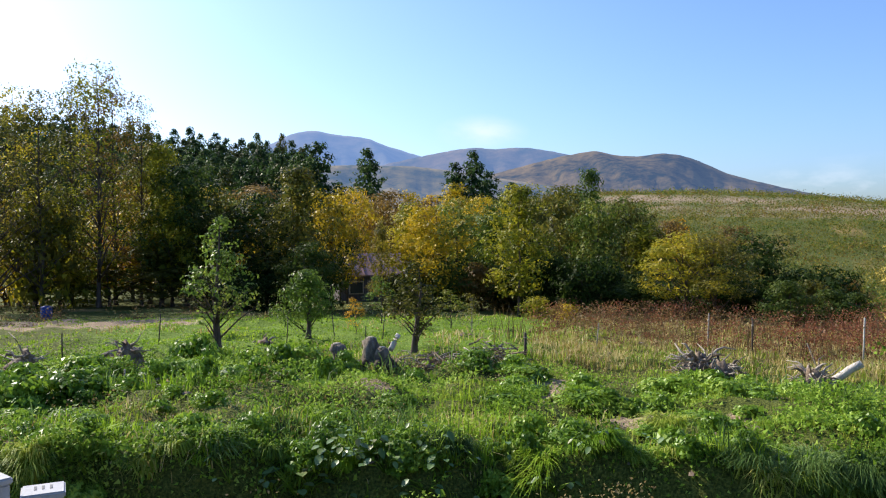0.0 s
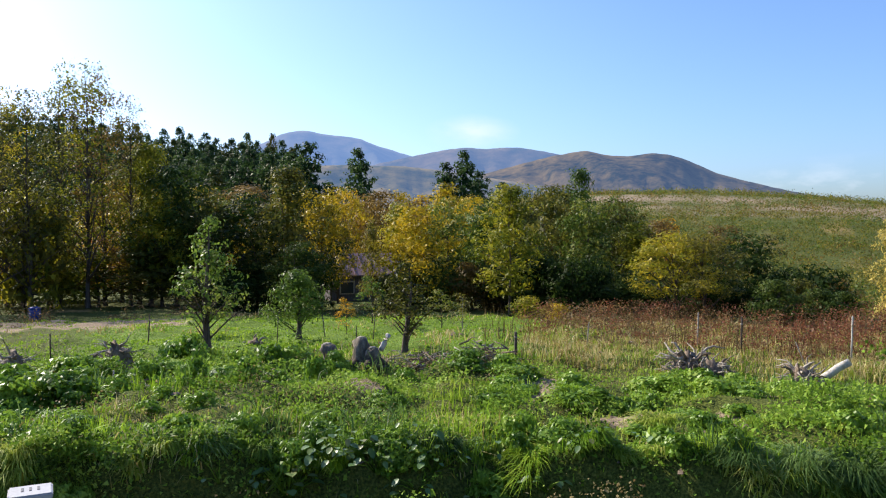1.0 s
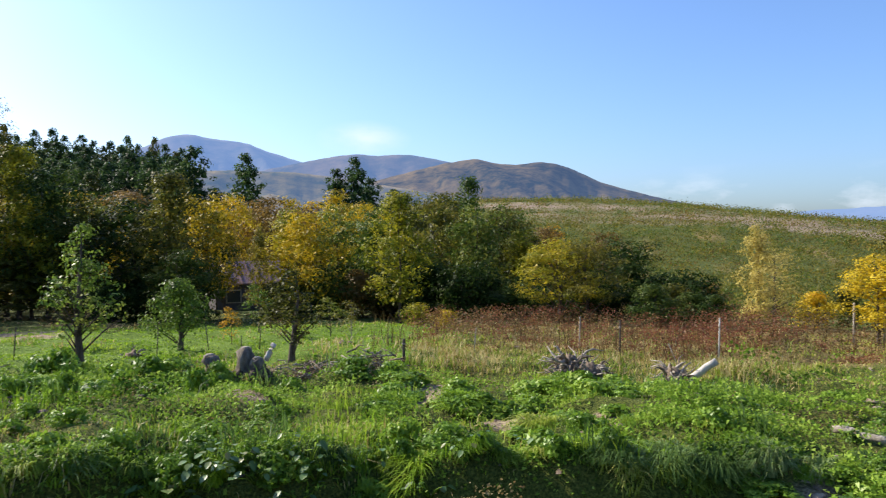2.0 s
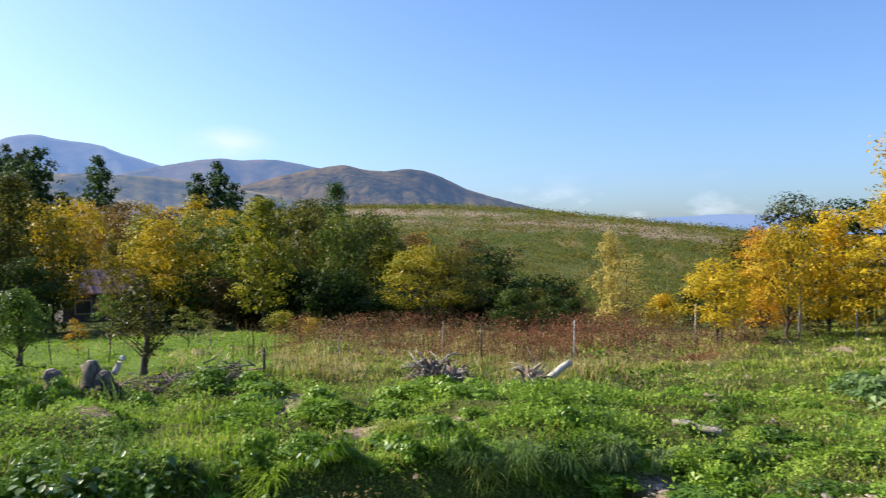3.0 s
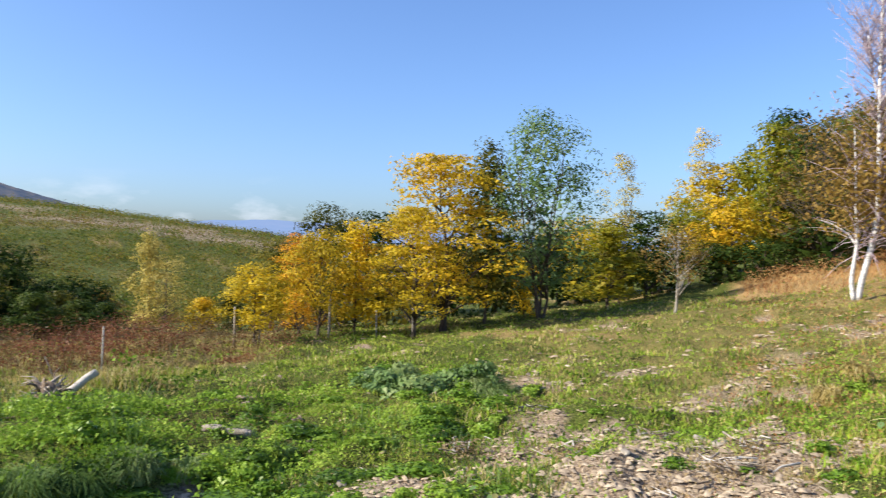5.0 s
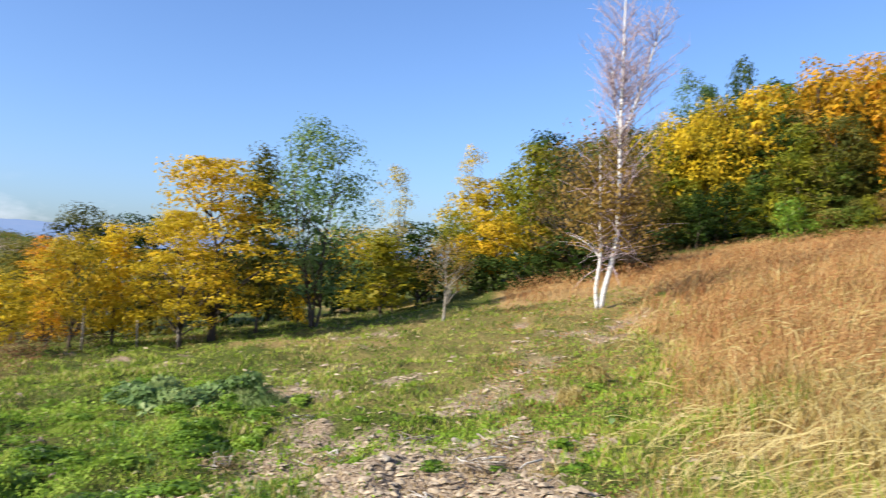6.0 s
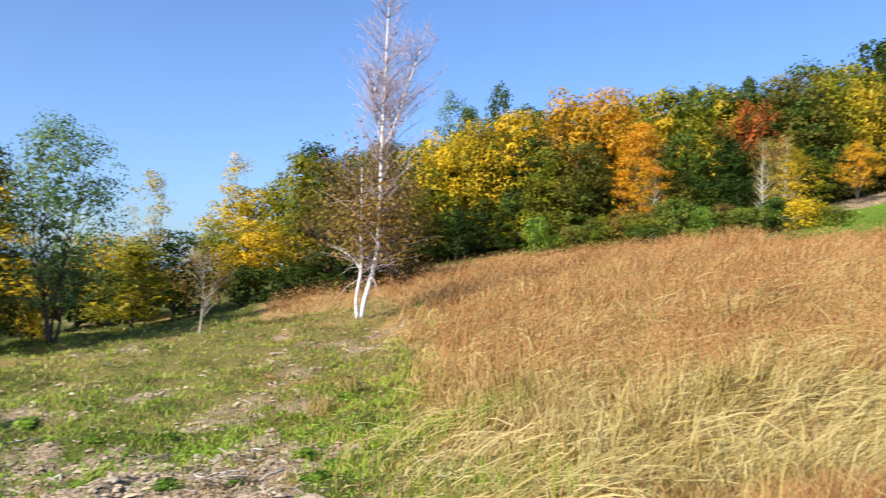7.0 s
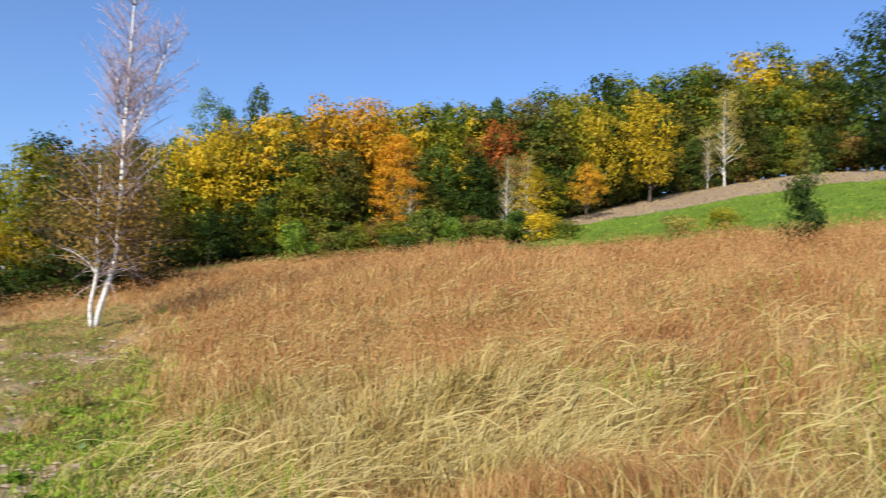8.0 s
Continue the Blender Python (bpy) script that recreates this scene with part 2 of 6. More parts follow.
def ground_material():
    """Meadow soil and sward. The sheet's 'cover' says where it is dry grass (r), bare soil (g), or cropland strip (b)."""
    m, n, l = material("meadow_ground")
    out = n.new("ShaderNodeOutputMaterial")
    geo = n.new("ShaderNodeNewGeometry")

    def noise_of(scale, detail=5, rough=0.6):
        t = n.new("ShaderNodeTexNoise")
        t.inputs["Scale"].default_value = scale
        t.inputs["Detail"].default_value = detail
        t.inputs["Roughness"].default_value = rough
        l.new(geo.outputs["Position"], t.inputs["Vector"])
        return t.outputs["Fac"]

    def remap(value, a, b):
        r = n.new("ShaderNodeMapRange")
        r.inputs["From Min"].default_value = a
        r.inputs["From Max"].default_value = b
        l.new(value, r.inputs["Value"])
        return r.outputs["Result"]

    def mixed(fac, a, b):
        x = n.new("ShaderNodeMix")
        x.data_type = 'RGBA'
        l.new(fac, x.inputs["Factor"])
        l.new(a, x.inputs["A"])
        l.new(b, x.inputs["B"])
        return x.outputs["Result"]

    fine, mid, big = noise_of(38, 6), noise_of(4.5), noise_of(0.7, 3)
    grn = ramp_node(n, [(.02, .026, .007), (.078, .098, .017), (.19, .2, .042)])
    l.new(remap(fine, .3, .7), grn.inputs["Fac"])
    dry = ramp_node(n, [(.2, .12, .05), (.36, .24, .1), (.48, .36, .16)])
    l.new(remap(fine, .3, .7), dry.inputs["Fac"])
    soil = ramp_node(n, [(.1, .07, .045), (.3, .22, .145), (.54, .44, .31)])
    l.new(remap(fine, .3, .7), soil.inputs["Fac"])
    crop = ramp_node(n, [(.06, .105, .012), (.12, .195, .02), (.19, .275, .034)])
    l.new(remap(fine, .3, .7), crop.inputs["Fac"])
    att = n.new("ShaderNodeAttribute")
    att.attribute_name = "cover"
    sep = n.new("ShaderNodeSeparateColor")
    l.new(att.outputs["Color"], sep.inputs["Color"])

    def edge(chan, soft=0.45):
        a = n.new("ShaderNodeMath")
        a.operation = 'MULTIPLY_ADD'
        a.inputs[1].default_value = soft
        l.new(mid, a.inputs[0])
        l.new(chan, a.inputs[2])
        return remap(a.outputs["Value"], 0.45, 0.85)

    col = mixed(edge(sep.outputs["Red"]), grn.outputs["Color"], dry.outputs["Color"])
    col = mixed(edge(sep.outputs["Blue"], 0.2), col, crop.outputs["Color"])
    col = mixed(edge(sep.outputs["Green"]), col, soil.outputs["Color"])
    p = n.new("ShaderNodeBsdfPrincipled")
    p.inputs["Roughness"].default_value = 0.95
    p.inputs["Specular IOR Level"].default_value = 0.15
    l.new(col, p.inputs["Base Color"])
    h = n.new("ShaderNodeMath")
    h.operation = 'MULTIPLY_ADD'
    h.inputs[1].default_value = 2.0
    l.new(mid, h.inputs[0])
    l.new(fine, h.inputs[2])
    bp = n.new("ShaderNodeBump")
    bp.inputs["Strength"].default_value = 0.8
    bp.inputs["Distance"].default_value = 0.06
    l.new(h.outputs["Value"], bp.inputs["Height"])
    l.new(bp.outputs["Normal"], p.inputs["Normal"])
    l.new(p.outputs["BSDF"], out.inputs["Surface"])
    return m


def mountain_material(name, low, high, air, haze_amount, scale):
    """Autumn woods on a far slope, with kilometres of blue haze mixed in as emission."""
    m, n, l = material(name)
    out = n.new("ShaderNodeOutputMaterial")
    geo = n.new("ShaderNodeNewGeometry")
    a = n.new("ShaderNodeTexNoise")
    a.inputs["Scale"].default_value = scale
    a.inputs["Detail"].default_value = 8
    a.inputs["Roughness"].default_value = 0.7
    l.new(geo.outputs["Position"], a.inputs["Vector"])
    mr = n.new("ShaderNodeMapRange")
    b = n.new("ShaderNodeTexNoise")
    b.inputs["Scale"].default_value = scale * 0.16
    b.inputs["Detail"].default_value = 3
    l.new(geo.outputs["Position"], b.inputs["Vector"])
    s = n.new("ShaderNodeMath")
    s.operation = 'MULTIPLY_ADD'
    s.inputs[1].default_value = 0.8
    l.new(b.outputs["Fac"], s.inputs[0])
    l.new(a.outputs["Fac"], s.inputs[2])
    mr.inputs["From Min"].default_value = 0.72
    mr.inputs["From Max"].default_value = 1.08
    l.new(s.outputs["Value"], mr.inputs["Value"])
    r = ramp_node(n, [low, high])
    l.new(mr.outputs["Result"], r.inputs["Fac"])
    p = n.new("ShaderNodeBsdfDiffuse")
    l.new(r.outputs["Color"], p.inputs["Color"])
    # the slope itself glows blue, standing in for the air in front of it
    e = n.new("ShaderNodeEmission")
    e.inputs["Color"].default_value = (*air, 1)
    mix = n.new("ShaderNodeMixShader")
    mix.inputs["Fac"].default_value = haze_amount
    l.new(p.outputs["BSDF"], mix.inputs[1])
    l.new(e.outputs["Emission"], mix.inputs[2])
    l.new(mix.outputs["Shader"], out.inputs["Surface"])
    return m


# ---------------------------------------------------------------- mesh tools


def mesh_np(name, verts, faces, mat):
    """A mesh from arrays: faces all have the same number of corners."""
    verts, faces = np.asarray(verts, np.float32), np.asarray(faces, np.int32)
    me = bpy.data.meshes.new(name)
    k = faces.shape[1]
    me.vertices.add(len(verts))
    me.vertices.foreach_set("co", verts.ravel())
    me.loops.add(faces.size)
    me.loops.foreach_set("vertex_index", faces.ravel())
    me.polygons.add(len(faces))
    me.polygons.foreach_set("loop_start", np.arange(0, faces.size, k, dtype=np.int32))
    me.update(calc_edges=True)
    if mat:
        me.materials.append(mat)
    return me


def child(name, me, parent, label="", mat=None):
    """Links a mesh as one part under a thing or a part."""
    ob = new(name, me)
    ob.parent = parent
    if label:
        ob["label"] = label
    if mat:
        ob.material_slots[0].link = 'OBJECT'
        ob.material_slots[0].material = mat
    return ob


def bm_mesh(name, bm, mat):
    me = bpy.data.meshes.new(name)
    bm.to_mesh(me)
    bm.free()
    if mat:
        me.materials.append(mat)
    return me


def part(name, bm, mat, parent, label=""):
    return child(name, bm_mesh(name, bm, mat), parent, label)


NOISE_TABLE = np.random.default_rng(11).random((256, 256))


def vnoise(x, y, seed=0):
    """Smooth value noise, 0 to 1."""
    x, y = np.asarray(x, float) + 37.7 * seed, np.asarray(y, float) + 91.3 * seed
    xi, yi = np.floor(x).astype(int), np.floor(y).astype(int)
    fx, fy = x - xi, y - yi
    fx, fy = fx * fx * (3 - 2 * fx), fy * fy * (3 - 2 * fy)
    t = lambda i, j: NOISE_TABLE[(xi + i) & 255, (yi + j) & 255]
    return (t(0, 0) * (1 - fx) + t(1, 0) * fx) * (1 - fy) + (t(0, 1) * (1 - fx) + t(1, 1) * fx) * fy


def fbm(x, y, seed=0, octaves=4):
    s, a, out = 1.0, 0.5, 0.0
    for k in range(octaves):
        out = out + a * vnoise(np.asarray(x) * s, np.asarray(y) * s, seed + k)
        s, a = s * 2.03, a * 0.5
    return out / (1 - 0.5 ** octaves)


def step(a, b, x):
    t = np.clip((np.asarray(x, float) - a) / (b - a), 0, 1)
    return t * t * (3 - 2 * t)


def tube(points, radii, sides=6):
    """Rings along a bent line: arrays of corners and four-cornered faces, with a closed end."""
    pts = np.asarray(points, float)
    n = len(pts)
    tan = np.gradient(pts, axis=0)
    tan /= np.linalg.norm(tan, axis=1)[:, None] + 1e-9
    ref = np.where(np.abs(tan[:, 2:3]) > 0.9, [[1.0, 0, 0]], [[0, 0, 1.0]])
    u = np.cross(tan, ref)
    u /= np.linalg.norm(u, axis=1)[:, None] + 1e-9
    w = np.cross(tan, u)
    a = np.arange(sides) * 2 * np.pi / sides
    v = pts[:, None] + np.asarray(radii)[:, None, None] * (np.cos(a)[None, :, None] * u[:, None] + np.sin(a)[None, :, None] * w[:, None])
    idx = np.arange(n * sides).reshape(n, sides)
    f = np.stack([idx[:-1], np.roll(idx, -1, 1)[:-1], np.roll(idx, -1, 1)[1:], idx[1:]], -1).reshape(-1, 4)
    v = v.reshape(-1, 3)
    caps = []
    for ring in (idx[0][::-1], idx[-1]):
        for k in range(1, sides - 2, 2):
            caps.append([ring[0], ring[k], ring[k + 1], ring[(k + 2) % sides]])
    return v, np.vstack([f, np.array(caps, int).reshape(-1, 4)])


def joined(pieces):
    vs, fs, o = [], [], 0
    for v, f in pieces:
        vs.append(v)
        fs.append(np.asarray(f) + o)
        o += len(v)
    return np.vstack(vs), np.vstack(fs)


def leaf_cards(centres, size, gen, up=0.0, slim=0.62, droop=0.0, face=None, tri=False):
    """One folded leaf blade for each centre, turned at random."""
    n = len(centres)
    d = gen.normal(size=(n, 3))
    d[:, 2] -= droop
    d /= np.linalg.norm(d, axis=1)[:, None]
    nn = gen.normal(size=(n, 3))
    nn[:, 2] += up
    if face is not None:
        fn = face / (np.linalg.norm(face, axis=1)[:, None] + 1e-9)
        d = d - 0.75 * fn * np.sum(d * fn, 1)[:, None]
        d /= np.linalg.norm(d, axis=1)[:, None] + 1e-9
        nn = nn * 0.4 + fn * 1.3
    s = np.cross(d, nn)
    s /= np.linalg.norm(s, axis=1)[:, None] + 1e-9
    nn = np.cross(s, d)
    L = (size * gen.uniform(0.65, 1.3, n))[:, None]
    b = centres - d * L * 0.5
    t = centres + d * L * 0.5
    if tri:
        v = np.stack([b - s * L * slim * 0.5, b + s * L * slim * 0.5, t], 1).reshape(-1, 3)
        return v, np.arange(3 * n).reshape(n, 3)
    fold = nn * L * 0.12
    v = np.stack([b, centres + s * L * slim * 0.5 + fold, t, centres - s * L * slim * 0.5 + fold], 1).reshape(-1, 3)
    return v, np.arange(4 * n).reshape(n, 4)


def blades(x, y, z, height, width, gen, lean=0.45, wind=(0.0, 0.0)):
    """Grass blades: three triangles each, bent over."""
    n = len(x)
    a = gen.uniform(0, 2 * np.pi, n)
    side = np.stack([np.cos(a), np.sin(a), 0 * a], 1)
    b = gen.uniform(0, 2 * np.pi, n)
    ln = np.abs(gen.normal(0, lean, n)) + 0.08
    gust = 0.1 + 2.2 * step(0.25, 0.75, fbm(x * 0.8, y * 0.8, 15, 3))
    swing = 7.0 * (fbm(x * 0.9, y * 0.9, 17, 3) - 0.5)
    wx, wy = wind[0] * np.cos(swing) - wind[1] * np.sin(swing), wind[0] * np.sin(swing) + wind[1] * np.cos(swing)
    bend = np.stack([np.cos(b) * ln + wx * gust, np.sin(b) * ln + wy * gust, 0 * b], 1)
    base = np.stack([x, y, z], 1)
    h, w = np.asarray(height)[:, None], np.asarray(width)[:, None]
    up = np.array([[0, 0, 1.0]])
    mid = base + (up * 0.62 + bend * 0.33) * h
    tip = base + (up * (1.0 - 0.25 * np.minimum(ln, 1.2)[:, None]) + bend) * h
    v = np.stack([base - side * w * 0.5, base + side * w * 0.5, mid - side * w * 0.42, mid + side * w * 0.42, tip], 1).reshape(-1, 3)
    o = (np.arange(n) * 5)[:, None]
    f = np.stack([o + [[0, 1, 3]], o + [[0, 3, 2]], o + [[2, 3, 4]]], 1).reshape(-1, 3)
    return v, f


# ---------------------------------------------------------------- the lie of the land
R_AT = np.array([0, 7, 14, 22, 30, 45, 60, 90, 150, 300, 700, 4900.0])
AZ_AT = np.array([-180, -120, -60, -30, -15, -4, 12, 27, 38, 48, 62, 80, 100, 115, 128, 145, 180.0])
Z_AT = np.array([
    [0, .6, 1.3, 2, 2.7, 4, 5, 7, 10, 15, 20, 30],
    [0, .1, .1, 0, 0, 0, 0, 0, 2, 6, 10, 20],
    [0, -.2, -.6, -1.1, -1.6, -2.2, -2.6, -2, 4, 14, 20, 20],
    [0, -.4, -.75, -1.2, -1.7, -2.4, -2.8, -1, 9, 24, 28, 20],
    [0, -.5, -.85, -1.3, -1.8, -2.6, -3.1, -2, 6, 17, 20, 20],
    [0, -.52, -.92, -1.35, -1.9, -2.8, -3.4, -2.6, 0, 7, 10, 20],
    [0, -.6, -1.0, -1.4, -1.9, -3.0, -3.8, -3.2, 3, 16.5, 10, 20],
    [0, -.65, -1.1, -1.45, -1.8, -3.0, -3.8, -3.2, 2.5, 12.5, 6, 20],
    [0, -.66, -1.08, -1.3, -1.7, -2.9, -3.9, -4, -.5, 5, 2, 20],
    [0, -.62, -.95, -1.1, -1.2, -2.0, -2.8, -3.4, -3, -1, -3, 20],
    [0, -.55, -.85, -.7, -.6, -.6, -.8, -1.4, -3, -5, -6, 20],
    [0, -.4, -.3, .55, 1.3, 2.8, 4.2, 6, 9, 14, 20, 30],
    [0, .05, .95, 2.1, 3.1, 5.0, 7.0, 10.5, 15, 22, 30, 40],
    [0, .5, 1.6, 2.75, 3.9, 6.3, 9.4, 15.2, 21, 30, 36, 50],
    [0, .7, 1.9, 3.4, 4.6, 7.9, 11.5, 18.2, 24, 34, 40, 50],
    [0, .7, 1.9, 3.2, 4.4, 7.5, 10.5, 16, 22, 30, 36, 45],
    [0, .6, 1.3, 2, 2.7, 4, 5, 7, 10, 15, 20, 30],
])


def _smooth_land():
    u = np.linspace(0, math.log(1 + 4900 / 5), 240)
    rr = 5 * (np.exp(u) - 1)
    az = np.arange(-180, 181, 2.0)
    by_r = np.array([np.interp(rr, R_AT, row) for row in Z_AT])
    g = np.array([[0.0] * len(u)] * len(az))
    for j in range(len(u)):
        g[:, j] = np.interp(az, AZ_AT, by_r[:, j])
    for _ in range(3):
        p = np.pad(g, ((0, 0), (3, 3)), mode="edge")
        g = sum(p[:, k:k + g.shape[1]] for k in range(7)) / 7
        p = np.pad(g[:-1], ((2, 2), (0, 0)), mode="wrap")
        g[:-1] = sum(p[k:k + g.shape[0] - 1] for k in range(5)) / 5
        g[-1] = g[0]
    g -= g[:, :1].mean()
    return g, u[1]


LAND, LAND_DU = _smooth_land()


def land(x, y):
    """The smooth height of the ground."""
    x, y = np.asarray(x, float), np.asarray(y, float)
    r, az = np.hypot(x, y), np.degrees(np.arctan2(x, y))
    i = np.clip((az + 180) / 2, 0, 179.999)
    j = np.clip(np.log(1 + r / 5) / LAND_DU, 0, 238.999)
    i0, j0 = i.astype(int), j.astype(int)
    a, b = i - i0, j - j0
    return (LAND[i0, j0] * (1 - b) + LAND[i0, j0 + 1] * b) * (1 - a) + (LAND[i0 + 1, j0] * (1 - b) + LAND[i0 + 1, j0 + 1] * b) * a


def bank_edge(az):
    """How far off the terrace edge lies, by bearing."""
    return 7.7 + 2.2 * step(22, 50, az)


def hgt(x, y):
    """The height of the ground with its humps."""
    x, y = np.asarray(x, float), np.asarray(y, float)
    r = np.hypot(x, y)
    near = step(2.0, 5.0, r) * (1 - 0.5 * step(20, 40, r))
    z = land(x, y) + near * (0.44 * (fbm(x * 0.55, y * 0.55, 1) - 0.5) + 0.36 * (fbm(x * 1.9, y * 1.9, 5, 3) - 0.5) + 0.34 * (fbm(r * 0.8, np.arctan2(x, y) * 3.2, 45, 2) - 0.5) * step(5.5, 8.5, r) * (1 - step(18, 24, r)))
    # the terrace edge in front: a low shaded bank that bends away
    az = np.degrees(np.arctan2(x, y))
    edge = bank_edge(az) + 0.5 * (fbm(x * 0.8, y * 0.8, 19) - 0.5)
    z = z - 0.82 * (1 - step(-0.42, 0.04, r - edge)) * step(2.6, 4.4, r) * (1 - 0.78 * step(22, 36, az)) * (1 - step(44, 52, az)) * step(-60, -45, az)
    return z + step(60, 200, r) * 2.5 * (fbm(x / 40, y / 40, 9) - 0.5)


def H(x, y):
    return float(hgt(np.array([x]), np.array([y]))[0])


def on(az, r, dz=0.0):
    p = bearing(az, r)
    return Vector((p.x, p.y, H(p.x, p.y) + dz))


def covers(x, y):
    """Shares of dry grass, bare soil and crop at a place."""
    r, az = np.hypot(x, y), np.degrees(np.arctan2(x, y))
    n1, n2 = fbm(x * 0.35, y * 0.35, 21), fbm(x * 0.9, y * 0.9, 31)
    field = step(-1.5, 1.3, 0.22 * x - 1.62 - y + 3.2 * (n2 - 0.5)) * (1 - step(-2, 2, r - np.where(az < 106, 40, 32))) * step(-14, -8, x)
    field = np.maximum(field, step(70, 73, az) * (1 - step(86, 90, az)) * step(25, 28, r) * (1 - step(34, 38, r)))
    shrubs = step(7, 11, az) * (1 - step(38, 44, az)) * step(17, 19, r) * (1 - step(30, 34, r)) * 0.42
    hill = step(70, 110, r) * (1 - step(60, 70, az)) * step(2, 8, az) * 0.2
    dry = np.clip(np.maximum.reduce([field, shrubs, hill, 0.5 * step(0.58, 0.75, n1), 0.34 * step(48, 60, az) * step(9, 13, r) * (1 - step(26, 32, r)) * (az < 92)]), 0, 1)
    soil_near = (1 - field) * step(50, 66, az) * (1 - step(84, 92, az)) * step(3, 5, r) * (1 - 0.55 * step(11, 14, r)) * (1 - step(17, 25, r)) * step(0.45, 0.62, n2)
    rubble = (1 - field) * step(52, 58, az) * (1 - step(76, 80, az)) * step(5, 6, r) * (1 - step(8.5, 11, r)) * step(0.36, 0.5, fbm(x * 0.7, y * 0.7, 33))
    track = step(-46, -40, az) * (1 - step(-19, -15, az)) * step(25, 26.5, r) * (1 - step(30, 32, r)) * 0.85
    upper = step(150, 175, r) * (1 - step(240, 290, r)) * step(8, 12, az) * (1 - step(38, 46, az)) * (0.3 + 0.36 * step(0.4, 0.55, fbm(x / 25, y / 12, 35)))
    ploughed = step(106, 108, az) * (1 - step(140, 146, az)) * step(-1, 1, r - (49 + 0.6 * (az - 108))) * (1 - step(-1, 1, r - (60 + 1.7 * (az - 108))))
    soil = np.clip(np.maximum.reduce([soil_near, rubble, track, upper, ploughed, 0.75 * step(0.62, 0.75, n2) * ((r < 14.4) | (az > 36)) * (r < 25) * (az < 84)]), 0, 1)
    crop = step(106, 110, az) * step(30, 34, r) * (1 - step(-1, 1, r - (49 + 0.6 * (az - 108)))) + 0.8 * step(-30, -20, az) * (1 - step(10, 14, az)) * step(14.8, 17, r) * (1 - step(30, 34, r))
    return dry, soil, np.clip(crop, 0, 1)


def build_ground():
    az = np.concatenate([np.arange(-42, 142, 0.6), np.arange(142, 318, 4.0)])
    r = np.concatenate([[0.4, 1.0, 1.6, 2.2], np.geomspace(2.6, 60, 160), np.geomspace(62, 4900, 50)])
    A, Rr = np.meshgrid(np.radians(az), r, indexing="ij")
    x, y = Rr * np.sin(A), Rr * np.cos(A)
    z = hgt(x, y)
    n, k = x.shape
    v = np.stack([x, y, z], -1).reshape(-1, 3)
    v = np.vstack([v, [[0, 0, float(land([0.0], [0.0])[0])]]])
    idx = np.arange(n * k).reshape(n, k)
    nxt = np.roll(idx, -1, 0)
    f = np.stack([idx[:, :-1], idx[:, 1:], nxt[:, 1:], nxt[:, :-1]], -1).reshape(-1, 4)
    hub = np.stack([idx[0::2, 0], nxt[0::2, 0], np.roll(nxt, -1, 0)[0::2, 0], np.full(len(idx[0::2]), n * k)], 1)
    me = mesh_np("ground", v, np.vstack([f[:, ::-1], hub[:, ::-1]]), ground_material())
    col = me.color_attributes.new("cover", 'FLOAT_COLOR', 'POINT')
    d, s, c = covers(v[:, 0], v[:, 1])
    col.data.foreach_set("color", np.stack([d, s, c, np.ones_like(d)], 1).astype(np.float32).ravel())
    me.polygons.foreach_set("use_smooth", np.ones(len(me.polygons), bool))
    ob = new("ground", me)
    tagged(ob, "uneven meadow ground with soil patches and rising fields", "ground", kind="structure")


build_ground()

# ---------------------------------------------------------------- mountains


def mountain(name, label, R, profile, mat, seed, rough=0.06):
    """A ridge whose crest stands at the given bearings and elevations; spurs run down to its foot."""
    azs = np.arange(profile[0][0], profile[-1][0] + 0.01, 0.25)
    el = np.interp(azs, [p[0] for p in profile], [p[1] for p in profile])
    el = np.convolve(np.pad(el, 2, mode="edge"), np.ones(5) / 5, mode="valid")
    crest = R * np.tan(np.radians(el)) + 1.6
    crest = crest + R * 0.0016 * (fbm(azs * 2.2, azs * 0, seed) - 0.5)
    t = np.linspace(0, 1, 26)
    rows = []
    for q in t:
        up = q ** 1.15
        rr = R * (0.62 + 0.38 * q)
        wob = rough * R * (fbm(azs * 0.55 + 3 * q, azs * 0 + q * 1.5, seed + 3) - 0.5) * (1 - q) * q * 4
        zz = -60 + (crest + 60) * up + (0.42 * crest * (np.abs(fbm(azs * 0.2 + 1.3 * q, azs * 0 + q * 1.6, seed + 7, 3) - 0.5) * 2 - 0.3) + 0.09 * crest * (fbm(azs * 2.1, azs * 0 + q * 9, seed + 9) - 0.5)) * (1 - q) * q * 4
        rows.append(np.stack([(rr + wob) * np.sin(np.radians(azs)), (rr + wob) * np.cos(np.radians(azs)), np.minimum(zz, crest * (0.25 + 0.75 * q) + 1)], 1))
    rows.append(np.stack([R * 1.08 * np.sin(np.radians(azs)), R * 1.08 * np.cos(np.radians(azs)), crest * 0 - 60], 1))
    v = np.array(rows)
    k = len(azs)
    idx = np.arange(v.shape[0] * k).reshape(-1, k)
    f = np.stack([idx[:-1, :-1], idx[:-1, 1:], idx[1:, 1:], idx[1:, :-1]], -1).reshape(-1, 4)
    me = mesh_np(name, v.reshape(-1, 3), f, mat)
    me.polygons.foreach_set("use_smooth", np.ones(len(me.polygons), bool))
    tagged(new(name, me), label, "mountain", kind="structure")


